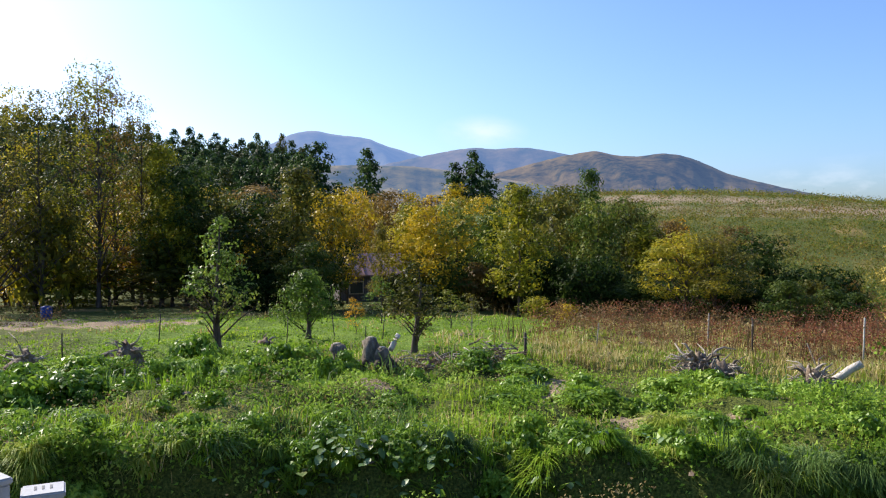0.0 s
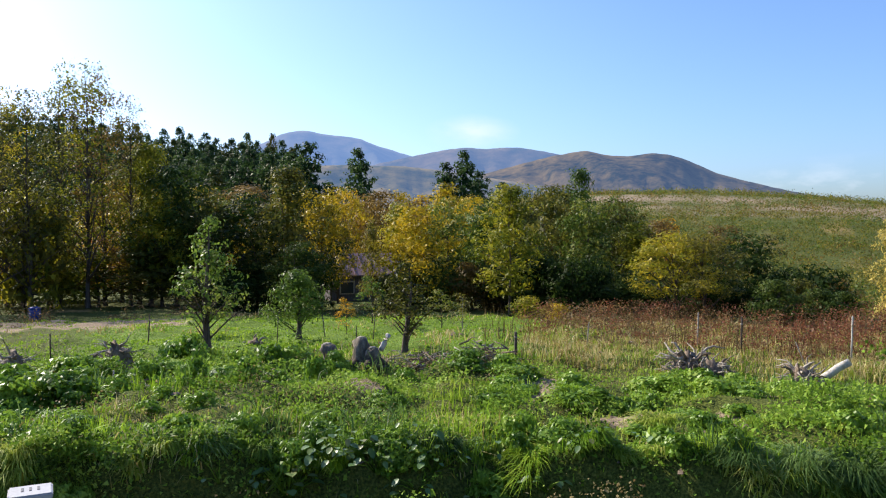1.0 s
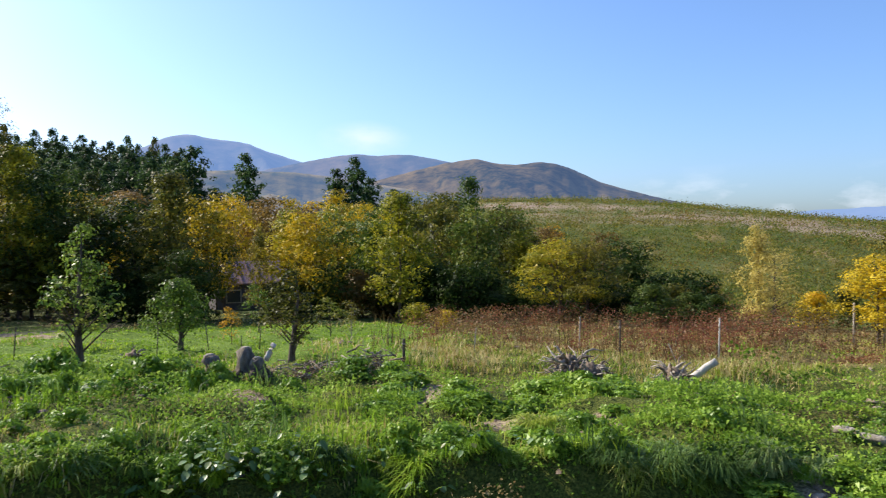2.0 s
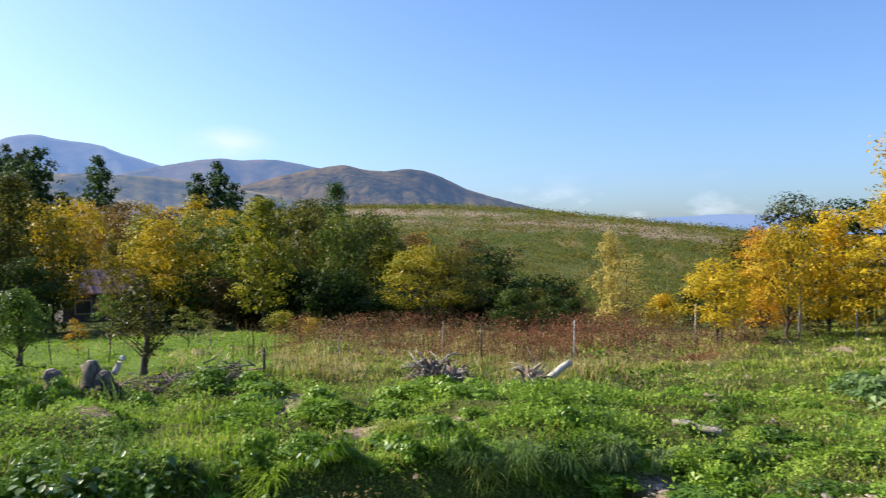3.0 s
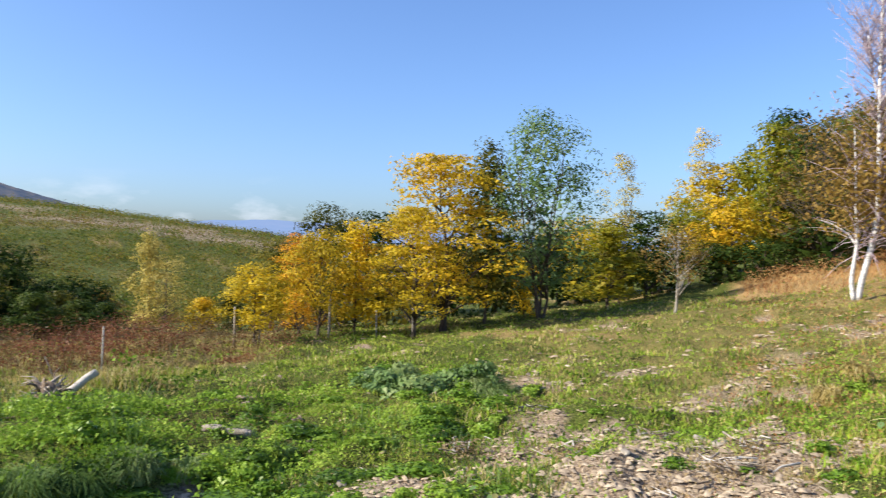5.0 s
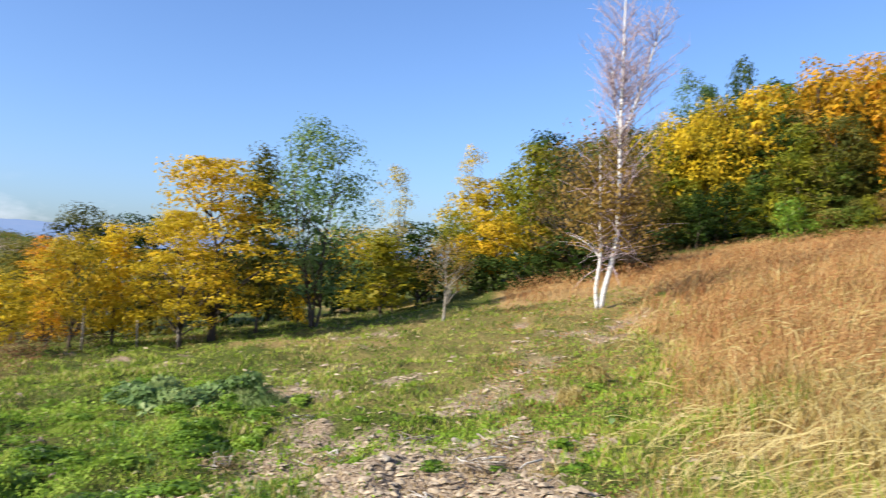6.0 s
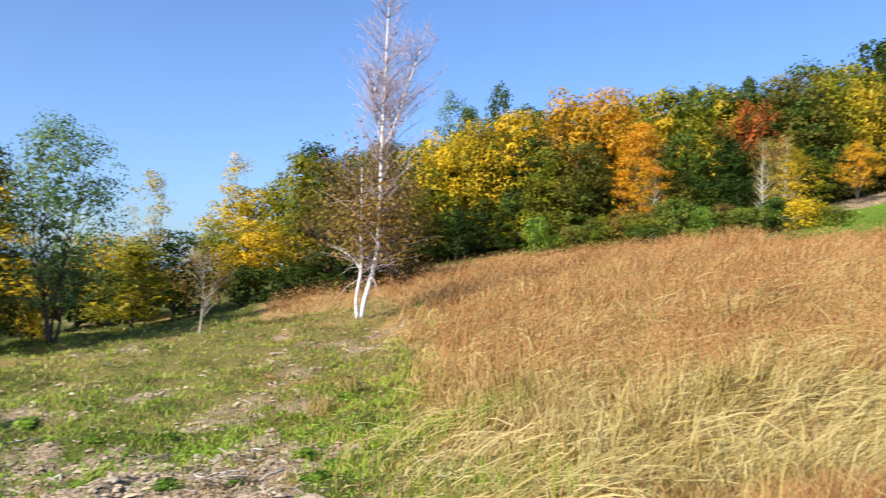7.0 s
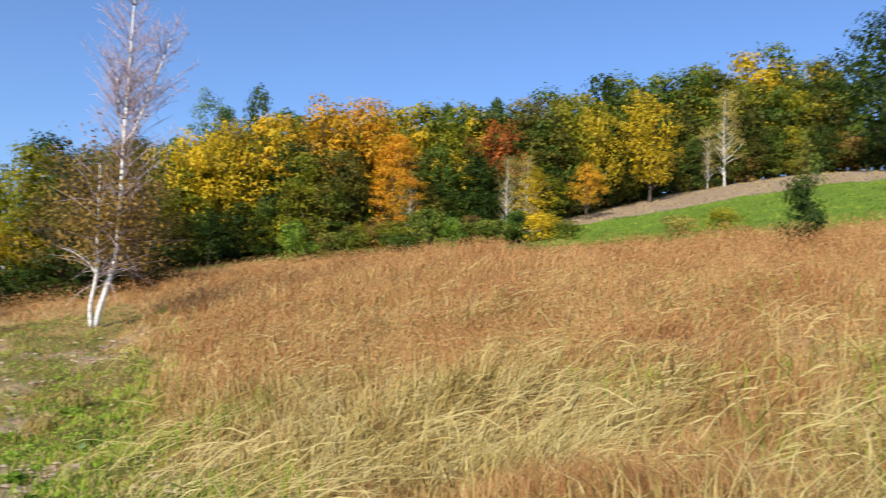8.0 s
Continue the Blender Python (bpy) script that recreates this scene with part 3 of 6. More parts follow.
# haze colour painted into the ranges as glow; the far hills have their own
HAZE_GLOW = (.22, .37, .74)
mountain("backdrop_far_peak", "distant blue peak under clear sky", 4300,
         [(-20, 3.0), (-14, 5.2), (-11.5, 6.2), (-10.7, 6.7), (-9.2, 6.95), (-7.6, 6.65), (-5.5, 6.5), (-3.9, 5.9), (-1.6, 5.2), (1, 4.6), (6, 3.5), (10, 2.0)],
         mountain_material("far_peak", (.045, .058, .04), (.17, .13, .08), HAZE_GLOW, 0.46, 0.012), 3)
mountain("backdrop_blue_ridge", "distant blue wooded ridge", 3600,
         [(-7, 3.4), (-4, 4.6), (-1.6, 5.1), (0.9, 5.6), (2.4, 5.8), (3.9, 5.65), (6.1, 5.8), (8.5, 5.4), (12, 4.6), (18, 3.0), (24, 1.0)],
         mountain_material("blue_ridge", (.03, .038, .025), (.17, .115, .055), HAZE_GLOW, 0.34, 0.012), 13)
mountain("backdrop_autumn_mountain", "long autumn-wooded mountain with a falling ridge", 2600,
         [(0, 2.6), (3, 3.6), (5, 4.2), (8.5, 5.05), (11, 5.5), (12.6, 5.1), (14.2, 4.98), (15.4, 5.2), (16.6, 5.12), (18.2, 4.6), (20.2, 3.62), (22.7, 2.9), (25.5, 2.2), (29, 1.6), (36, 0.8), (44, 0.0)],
         mountain_material("autumn_mountain", (.012, .018, .012), (.17, .115, .045), HAZE_GLOW, 0.16, 0.03), 23, 0.09)
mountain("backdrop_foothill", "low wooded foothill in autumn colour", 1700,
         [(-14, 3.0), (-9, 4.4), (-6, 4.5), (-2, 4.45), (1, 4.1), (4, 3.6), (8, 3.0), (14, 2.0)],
         mountain_material("foothill", (.03, .045, .02), (.26, .18, .05), HAZE_GLOW, 0.22, 0.03), 33)
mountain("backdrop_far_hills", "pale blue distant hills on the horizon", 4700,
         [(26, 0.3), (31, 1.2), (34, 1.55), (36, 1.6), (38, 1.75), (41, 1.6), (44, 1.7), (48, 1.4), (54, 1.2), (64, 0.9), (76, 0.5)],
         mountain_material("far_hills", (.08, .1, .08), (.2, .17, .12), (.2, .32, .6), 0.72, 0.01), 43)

# ---------------------------------------------------------------- trees


def crown_and_trunk(seed, profile, aspect, clumps, per, leaf, trunk_r, limbs=10, base=0.25, clump_r=0.2, droop=0.0, flat=0.7, lean=0.0, stems=1, twigs=0, inner=0, hollow=0.5, tri=True):
    """A tree one metre tall and one metre wide: (trunk, crown) as arrays. It is grown one metre wide and aspect metres tall,
    as boughs of leaves with gaps between, then drawn down to one metre. profile: crown radius at heights 0..1 of the crown."""
    g = np.random.default_rng(seed)
    ts = np.linspace(0, 1, len(profile))
    t = g.uniform(0.02, 1, clumps) ** 0.85
    a = g.uniform(0, 2 * np.pi, clumps)
    ph = g.uniform(0, 2 * np.pi, 3)
    lobes = 1 + 0.16 * np.cos(2 * a + ph[0] + 3 * t) + 0.14 * np.cos(3 * a + ph[1] - 5 * t) + 0.1 * np.cos(5 * a + ph[2] + 9 * t)
    rad = np.maximum(0.02, np.interp(t, ts, profile) * 0.5 * lobes - 0.32 * clump_r)
    rr = rad * g.uniform(hollow ** 2, 1.0, clumps) ** 0.5
    c = np.stack([rr * np.cos(a), rr * np.sin(a), aspect * (base + (0.97 - base) * t)], 1)
    size = clump_r * g.uniform(0.5, 1.35, clumps)
    pts, faces_to = [], []
    for k in range(clumps):
        m = max(3, int(per * (size[k] / clump_r) ** 2))
        q = g.normal(size=(m, 3)) + [0, 0, 0.3]
        q /= np.linalg.norm(q, axis=1)[:, None]
        away = np.array([np.cos(a[k]), np.sin(a[k]), 0.0])
        faces_to.append(q * [1, 1, 1.2] + 0.35 * away + [0, 0, 0.35])
        ragged = 1 + 0.28 * np.sin(q[:, 0] * 7 + k) * np.sin(q[:, 1] * 6 + 2 * k)
        pts.append(c[k] + q * (g.uniform(0.2, 1.0, m) ** 0.4 * ragged)[:, None] * size[k] * [1, 1, flat])
    pts, faces_to = np.vstack(pts), np.vstack(faces_to)
    pts[:, 2] = np.clip(pts[:, 2], 0.02, 1.04 * aspect)
    size_l = np.full(len(pts), leaf)
    if inner:
        ti = g.uniform(0.05, 0.86, inner)
        ri = np.maximum(0.02, np.interp(ti, ts, profile) * 0.5 - 0.6 * clump_r) * g.uniform(0, 0.85, inner)
        ai = g.uniform(0, 2 * np.pi, inner)
        pts = np.vstack([pts, np.stack([ri * np.cos(ai), ri * np.sin(ai), aspect * (base + (0.95 - base) * ti)], 1)])
        faces_to = np.vstack([faces_to, g.normal(0, 0.6, (inner, 3))])
        size_l = np.concatenate([size_l, np.full(inner, leaf * 2.2)])
    crown = leaf_cards(pts, size_l, g, up=0.3, droop=droop, face=faces_to, tri=tri)
    pieces = []
    for s in range(stems):
        off = np.array([g.uniform(-1, 1), g.uniform(-1, 1)]) * (0.14 if stems > 1 else 0.03)
        z = np.linspace(-0.02, 0.93 if stems == 1 else g.uniform(0.7, 0.95), 9)
        wob = np.cumsum(g.normal(0, 0.012, (9, 2)), 0)
        line = np.stack([off[0] * z * (2 if stems > 1 else 1) + wob[:, 0] + lean * z, off[1] * z * (2 if stems > 1 else 1) + wob[:, 1], z * aspect], 1)
        rad_t = trunk_r * (1 - 0.9 * np.linspace(0, 1, 9) ** 0.8) * (0.75 if stems > 1 else 1)
        rad_t[0] *= 1.35
        pieces.append(tube(line, rad_t, 7))
        for k in g.choice(clumps, min(limbs, clumps), replace=False):
            z0 = max(0.1 * aspect, c[k, 2] - g.uniform(0.5, 1.1) * (rr[k] + 0.08))
            p0 = np.array([np.interp(z0, line[:, 2], line[:, 0]), np.interp(z0, line[:, 2], line[:, 1]), z0])
            midp = (p0 + c[k]) / 2 + [0, 0, 0.03] + g.normal(0, 0.015, 3)
            r0 = min(trunk_r, .03) * (1.05 - z0 / aspect) * 0.5
            pieces.append(tube([p0, midp, c[k]], [r0, r0 * 0.6, r0 * 0.2], 4))
            for _ in range(twigs):
                e = c[k] + g.normal(0, 1, 3) * clump_r * [0.6, 0.6, 0.5] + [0, 0, clump_r * 0.5]
                pieces.append(tube([midp * 0.4 + c[k] * 0.6, e], [r0 * 0.3, r0 * 0.1], 3))
    trunk = joined(pieces)
    for v, _ in (trunk, crown):
        v[:, 2] /= aspect
    return trunk, crown


PROTO = {}


def proto(name, **kw):
    trunk, crown = crown_and_trunk(**kw)
    PROTO[name] = (mesh_np("trunk", *trunk, BARK), mesh_np("crown", *crown, LEAF["green"]))


ROUND = [.55, .85, 1, 1, .9, .7, .35]
UPRIGHT = [.5, .8, .95, .9, .75, .5, .2]
WIDE = [.5, .95, 1, .95, .8, .55, .25]
proto("round_a", seed=1, profile=ROUND, aspect=1.35, clumps=62, per=66, leaf=.034, trunk_r=.022, limbs=14, base=.16, clump_r=.135, flat=.62, inner=420)
proto("round_b", seed=2, profile=[.6, .9, 1, .95, .95, .75, .4], aspect=1.4, clumps=50, per=80, leaf=.035, trunk_r=.024, limbs=14, base=.18, clump_r=.155, flat=.6, inner=420)
proto("wide_a", seed=3, profile=WIDE, aspect=1.05, clumps=64, per=88, leaf=.025, trunk_r=.02, limbs=22, base=.26, clump_r=.125, flat=.42, inner=260)
proto("upright_a", seed=4, profile=UPRIGHT, aspect=1.75, clumps=66, per=64, leaf=.038, trunk_r=.018, limbs=14, base=.12, clump_r=.14, flat=.7, inner=460)
proto("upright_b", seed=5, profile=[.6, .9, 1, .85, .8, .55, .25], aspect=1.7, clumps=54, per=78, leaf=.038, trunk_r=.018, limbs=14, base=.1, clump_r=.16, flat=.6, inner=460)
proto("layered", seed=6, profile=[.75, 1, .9, .95, .8, .65, .35], aspect=1.35, clumps=135, per=72, leaf=.023, trunk_r=.02, limbs=44, base=.14, clump_r=.115, flat=.36, droop=.35, inner=160, hollow=.3)
proto("multi", seed=7, profile=[.55, .9, 1, .95, .9, .7, .3], aspect=1.55, clumps=120, per=62, leaf=.024, trunk_r=.015, limbs=14, base=.14, clump_r=.105, flat=.95, stems=4, inner=560, hollow=.3)
proto("orchard", seed=8, profile=[.4, .8, 1, .8, .6, .45, .2], aspect=1.75, clumps=80, per=20, leaf=.055, trunk_r=.062, limbs=40, base=.22, clump_r=.115, twigs=2, hollow=.25, tri=False)
proto("orchard_low", seed=9, profile=[.7, 1, 1, .9, .6, .3], aspect=1.2, clumps=64, per=52, leaf=.05, trunk_r=.06, limbs=24, base=.3, clump_r=.17, droop=.9, inner=120, tri=False)
proto("thin", seed=10, profile=[.8, .95, .9, .8, .75, .7, .45], aspect=2.7, clumps=95, per=38, leaf=.032, trunk_r=.024, limbs=56, base=.12, clump_r=.14, flat=.6, twigs=2, hollow=.2)
proto("thin_b", seed=11, profile=[.6, .8, .8, .7, .8, .7, .3], aspect=2.6, clumps=70, per=44, leaf=.04, trunk_r=.018, limbs=30, base=.1, clump_r=.15, stems=2, twigs=1, hollow=.2)
proto("spire_a", seed=12, profile=[.85, 1, .94, .82, .66, .44, .12], aspect=1.8, clumps=170, per=14, leaf=.055, trunk_r=.018, limbs=4, base=.03, clump_r=.066, droop=.5, flat=.8, inner=300)
proto("spire_b", seed=13, profile=[.85, 1, .92, .8, .66, .48, .16], aspect=1.65, clumps=160, per=14, leaf=.055, trunk_r=.018, limbs=4, base=.03, clump_r=.07, droop=.5, flat=.8, inner=300)
proto("bush_a", seed=14, profile=[.9, 1, 1, .9, .75, .5], aspect=.75, clumps=36, per=46, leaf=.048, trunk_r=.02, limbs=6, base=.03, clump_r=.17, flat=.6, inner=120)
proto("bush_b", seed=15, profile=[.8, 1, .95, .8, .6, .3], aspect=.75, clumps=32, per=48, leaf=.048, trunk_r=.02, limbs=6, base=.02, clump_r=.18, flat=.55, stems=2, inner=120)
proto("far_a", seed=16, profile=[.7, .95, 1, 1, .9, .7, .35], aspect=1.35, clumps=46, per=56, leaf=.045, trunk_r=.018, limbs=8, base=.1, clump_r=.16, flat=.6, inner=260)
proto("far_b", seed=17, profile=[.75, .95, .95, .9, .75, .5, .2], aspect=1.5, clumps=50, per=52, leaf=.045, trunk_r=.016, limbs=8, base=.08, clump_r=.15, flat=.55, inner=260)
proto("far_c", seed=18, profile=[.8, 1, 1, .95, .85, .65, .35], aspect=1.4, clumps=54, per=50, leaf=.045, trunk_r=.016, limbs=8, base=.06, clump_r=.145, flat=.42, inner=260)
proto("clump", seed=21, profile=[.95, 1, .95, .8, .6, .35], aspect=.45, clumps=30, per=34, leaf=.085, trunk_r=.012, limbs=4, base=.02, clump_r=.16, flat=.5, inner=20)
proto("clump_b", seed=22, profile=[.9, 1, .8, .75, .5, .2], aspect=.45, clumps=34, per=22, leaf=.11, trunk_r=.012, limbs=4, base=.02, clump_r=.16, flat=.4, inner=16)
proto("sapling", seed=19, profile=[.4, .7, 1, .9, .6, .3], aspect=1.6, clumps=34, per=20, leaf=.055, trunk_r=.018, limbs=22, base=.24, clump_r=.14, twigs=1, hollow=.2, tri=False)
proto("brushy", seed=20, profile=[.8, 1, 1, .95, .9, .6], aspect=1.8, clumps=110, per=24, leaf=.03, trunk_r=.012, limbs=46, base=.12, clump_r=.14, stems=3, twigs=3, hollow=.2)

TREE_TURN = random.Random(5)
WORDS = {"green": "green-leaved", "darkgreen": "dark green", "apple": "glossy green-leaved", "olive": "olive-green", "yellowgreen": "yellow-green",
         "yellow": "bright yellow autumn", "gold": "golden autumn", "orange": "orange autumn", "red": "red autumn", "brown": "brown-leaved",
         "bluegreen": "bluish green", "pale": "pale yellow autumn", "weed": "leafy green", "conifer": "dark green", "larch": "dull green"}


def tree(kind, az, r, h, w, leaf, name="tree", label="", bark=None, group="", dz=-0.05):
    """A tree of a kind at a bearing and distance, h tall and w wide."""
    p = on(az, r)
    base = new(name)
    base.empty_display_size = 0.3
    base.matrix_basis = Matrix.LocRotScale((p.x, p.y, p.z + dz), Euler((0, 0, TREE_TURN.uniform(0, 6.28))), (w, w, h))
    child("trunk", PROTO[kind][0], base, mat=bark or BARK)
    child("crown", PROTO[kind][1], base, mat=LEAF[leaf])
    tagged(base, label or f"{WORDS[leaf]} {'conifer' if leaf in ('conifer', 'larch') else name.replace('_', ' ')} standing in rough grass", "tree" if "bush" not in name else "bush", group)
    return base


def tree_to(kind, az, r, top, w, leaf, group="", name="tree"):
    """A tree whose top stands at that elevation, in degrees, as seen from the meadow's middle."""
    return tree(kind, az, r, max(1.2, (1.6 + r * math.tan(radians(top)) - on(az, r).z) / 1.03), w, leaf, name, group=group)


# the old orchard on the meadow
tree("orchard", -15.5, 15.8, 2.75, 1.55, "apple", "apple_tree", "old apple tree with glossy sparse leaves and dark trunk")
tree("orchard_low", -9.4, 20.0, 1.75, 1.45, "apple", "apple_tree", "small round-headed fruit tree with drooping branches")
tree("orchard", -1.6, 16.3, 2.0, 1.45, "olive", "apple_tree", "gnarled fruit tree with thin yellowing leaves")
tree("sapling", -6.0, 21.0, 1.05, .7, "orange", "sapling", "orange-leaved young fruit tree on the lawn")
tree("sapling", 2.5, 22.0, 1.2, 1.1, "olive", "sapling", "spindly young tree with a pale trunk", BARK_PALE)
tree("sapling", -4.2, 25.0, 1.5, 1.2, "apple", "sapling", "slim green fruit tree in shade")
tree("sapling", 0.9, 24.0, 1.3, 1.2, "green", "sapling")
tree("sapling", 8.8, 21.5, .9, .6, "brown", "sapling", "russet-leaved young shrub by the lawn")

# the wood edge across the valley
EDGE = "trees along the wood edge"
for row in (
    # kind, bearing, distance, height, width, leaf colour
    ("upright_a", -10.2, 37, 6.6, 4.2, "olive"), ("round_a", -12.5, 39, 5.6, 5.0, "darkgreen"), ("round_b", -8.0, 40, 6.3, 4.2, "gold"),
    ("wide_a", -6.2, 58, 7.6, 5.4, "gold"), ("round_b", -4.2, 60, 7.4, 5.0, "brown"), ("upright_b", -2.2, 40, 5.4, 3.4, "yellowgreen"),
    ("round_a", -0.8, 37, 5.0, 4.4, "gold"), ("round_b", 1.6, 41, 5.8, 4.4, "green"), ("wide_a", 3.2, 44, 6.2, 4.4, "gold"),
    ("upright_a", 5.9, 33, 5.6, 3.6, "yellowgreen"), ("upright_b", 4.0, 38, 5.2, 3.6, "green"), ("round_a", 8.8, 40, 6.4, 4.6, "olive"),
    ("upright_a", 10.9, 50, 8.6, 3.2, "green"), ("round_b", 11.4, 38, 5.6, 3.6, "green"), ("round_a", 13.3, 42, 5.8, 4.0, "olive"),
    ("upright_b", 14.9, 41, 4.6, 4.0, "yellowgreen"), ("round_a", 16.6, 44, 4.9, 3.6, "brown"), ("upright_b", 16.9, 47, 5.2, 3.0, "orange"),
    ("wide_a", 17.3, 31.5, 3.5, 4.2, "yellowgreen"), ("wide_a", 19.4, 32, 3.6, 4.4, "olive"), ("round_b", 22.0, 38, 4.0, 4.2, "darkgreen"),
    ("round_a", 20.6, 42, 4.6, 3.6, "brown"), ("upright_b", 31.0, 30, 3.8, 1.7, "pale"), ("thin", 32.2, 33, 3.2, 2.4, "pale"),
    ("round_b", -15.0, 41, 6.0, 5.2, "olive"), ("round_a", -17.5, 42, 7.2, 5.4, "darkgreen"), ("upright_a", -19.6, 43, 8.4, 4.2, "yellowgreen"),
    ("upright_b", -13.0, 50, 6.4, 4.4, "gold"), ("round_a", -17.4, 55, 6.5, 6, "darkgreen"), ("round_b", -14.0, 60, 7, 6, "green"),
    ("round_a", -10.6, 56, 6.4, 5, "yellowgreen"), ("round_b", -1.4, 56, 7, 6, "brown"), ("round_a", 2.2, 58, 7.2, 6, "gold"),
    ("round_b", 6.4, 55, 7.6, 5.5, "olive"), ("round_a", 9.4, 58, 8.0, 6, "darkgreen"), ("round_b", 13.6, 56, 7.4, 5, "green"),
    ("round_a", -9.4, 34, 3.2, 3.0, "darkgreen"), ("thin", -6.6, 44, 5.2, 2.4, "brown"), ("upright_b", -4.2, 44, 4.8, 1.8, "olive"), ("upright_a", -7.2, 42, 5.4, 2.4, "darkgreen"), ("round_b", 6.8, 36, 3.4, 4.0, "darkgreen"),
):
    tree(*row, group=EDGE)
# tall thin trees, half bare at the top
for az, r, h, w, leaf in ((-29.6, 40, 10.2, 4.2, "olive"), (-28.2, 43, 11.6, 4.0, "yellowgreen"), (-26.8, 41, 11.2, 4.0, "olive"), (-25.2, 44, 12.6, 4.2, "olive"),
                          (-23.6, 42, 13.0, 4.6, "yellowgreen"), (-22.4, 44, 13.0, 4.4, "brown"), (-20.9, 43, 11.2, 3.6, "olive"), (-31.5, 41, 11.0, 4.2, "brown"),
                          (-33.5, 42, 10.6, 4.2, "olive"), (-36, 41, 10.2, 4.4, "olive")):
    tree("thin", az, r, h * 0.95, w, leaf, label="tall slender tree with thinning yellow-green leaves", group="tall trees by the track")
for k in range(20):
    az = -38 + 22 * TREE_TURN.random()
    tree(TREE_TURN.choice(["bush_a", "bush_b", "round_a", "upright_b"]), az, TREE_TURN.uniform(41, 52), TREE_TURN.uniform(2.5, 6.5), TREE_TURN.uniform(3.5, 5.5),
         TREE_TURN.choice(["olive", "olive", "gold", "brown", "yellowgreen", "yellowgreen", "red"]), group="woodland by the track")
# dark undergrowth under the wood edge
for k in range(46):
    az = -24 + 52 * (k + TREE_TURN.random()) / 46
    if -7.6 < az < -3.6 or az < -17:
        continue
    tree(TREE_TURN.choice(["bush_a", "bush_b"]), az, TREE_TURN.uniform(35, 40), TREE_TURN.uniform(1.4, 2.8), TREE_TURN.uniform(2.2, 3.6),
         TREE_TURN.choice(["darkgreen", "darkgreen", "darkgreen", "olive", "brown"]), "bush", "dark leafy bush under the wood edge", group="undergrowth")
for az, r, h, w, leaf in ((24.2, 29, 1.5, 2.2, "darkgreen"), (26.8, 30, 1.3, 2.0, "darkgreen"), (25.5, 31, 1.6, 2.0, "olive"), (28.3, 33, 1.2, 1.8, "darkgreen"),
                          (34.6, 31, 1.3, 1.8, "gold"), (36.4, 33, 1.5, 2.2, "olive"), (9.4, 27, .8, 1.2, "gold"), (7.2, 29, .9, 1.6, "yellowgreen")):
    tree("bush_b", az, r, h, w, leaf, "bush", f"low {WORDS[leaf]} bush on the meadow's edge")

# conifers
for az, r, h, w in ((-5.3, 121, 14.5, 8.5), (1.1, 118, 12.5, 7.5), (2.4, 117, 14.2, 8.0), (3.5, 122, 11.0, 8.0), (-8.8, 92, 13.6, 8.5), (-10.0, 96, 12.4, 8.0), (-7.4, 94, 9.0, 7.0),
                    (-11.6, 105, 12.0, 8.0), (-12.8, 110, 12.5, 8.0), (5.2, 125, 9.0, 8.0)):
    tree("spire_b", az, r, h, w * 0.95, "conifer", "conifer_tree", "tall dark conifer above the autumn wood", group="conifers in the valley")
for k in range(130):
    az = -40 + 31 * (k * 0.618 % 1.0)
    r = 105 + 105 * ((k + TREE_TURN.random()) / 130)
    crest = float(np.interp(az, [-40, -27, -23, -19, -10, -8], [8.6, 8.2, 8.0, 7.2, 7.0, 6.3]))
    top = crest * (0.62 + 0.4 * ((r - 105) / 105) ** 0.8) - TREE_TURN.uniform(0, 0.5)
    tree_to(TREE_TURN.choice(["spire_a", "spire_b"]), az, r, top, TREE_TURN.uniform(6.0, 8.5), TREE_TURN.choice(["conifer", "conifer", "conifer", "larch"]), "conifer plantation", "conifer_tree")
for k in range(20):
    tree(TREE_TURN.choice(["far_a", "far_b"]), -22 + 26 * TREE_TURN.random(), TREE_TURN.uniform(70, 100), TREE_TURN.uniform(6, 9), TREE_TURN.uniform(6, 9),
         TREE_TURN.choice(["olive", "brown", "darkgreen", "gold", "yellowgreen"]), group="woods in the valley")
for k in range(12):
    tree(TREE_TURN.choice(["far_a", "far_b"]), 5 + 9 * TREE_TURN.random(), TREE_TURN.uniform(70, 110), TREE_TURN.uniform(5, 7), TREE_TURN.uniform(6, 8),
         TREE_TURN.choice(["olive", "brown", "darkgreen", "darkgreen"]), group="woods in the valley")

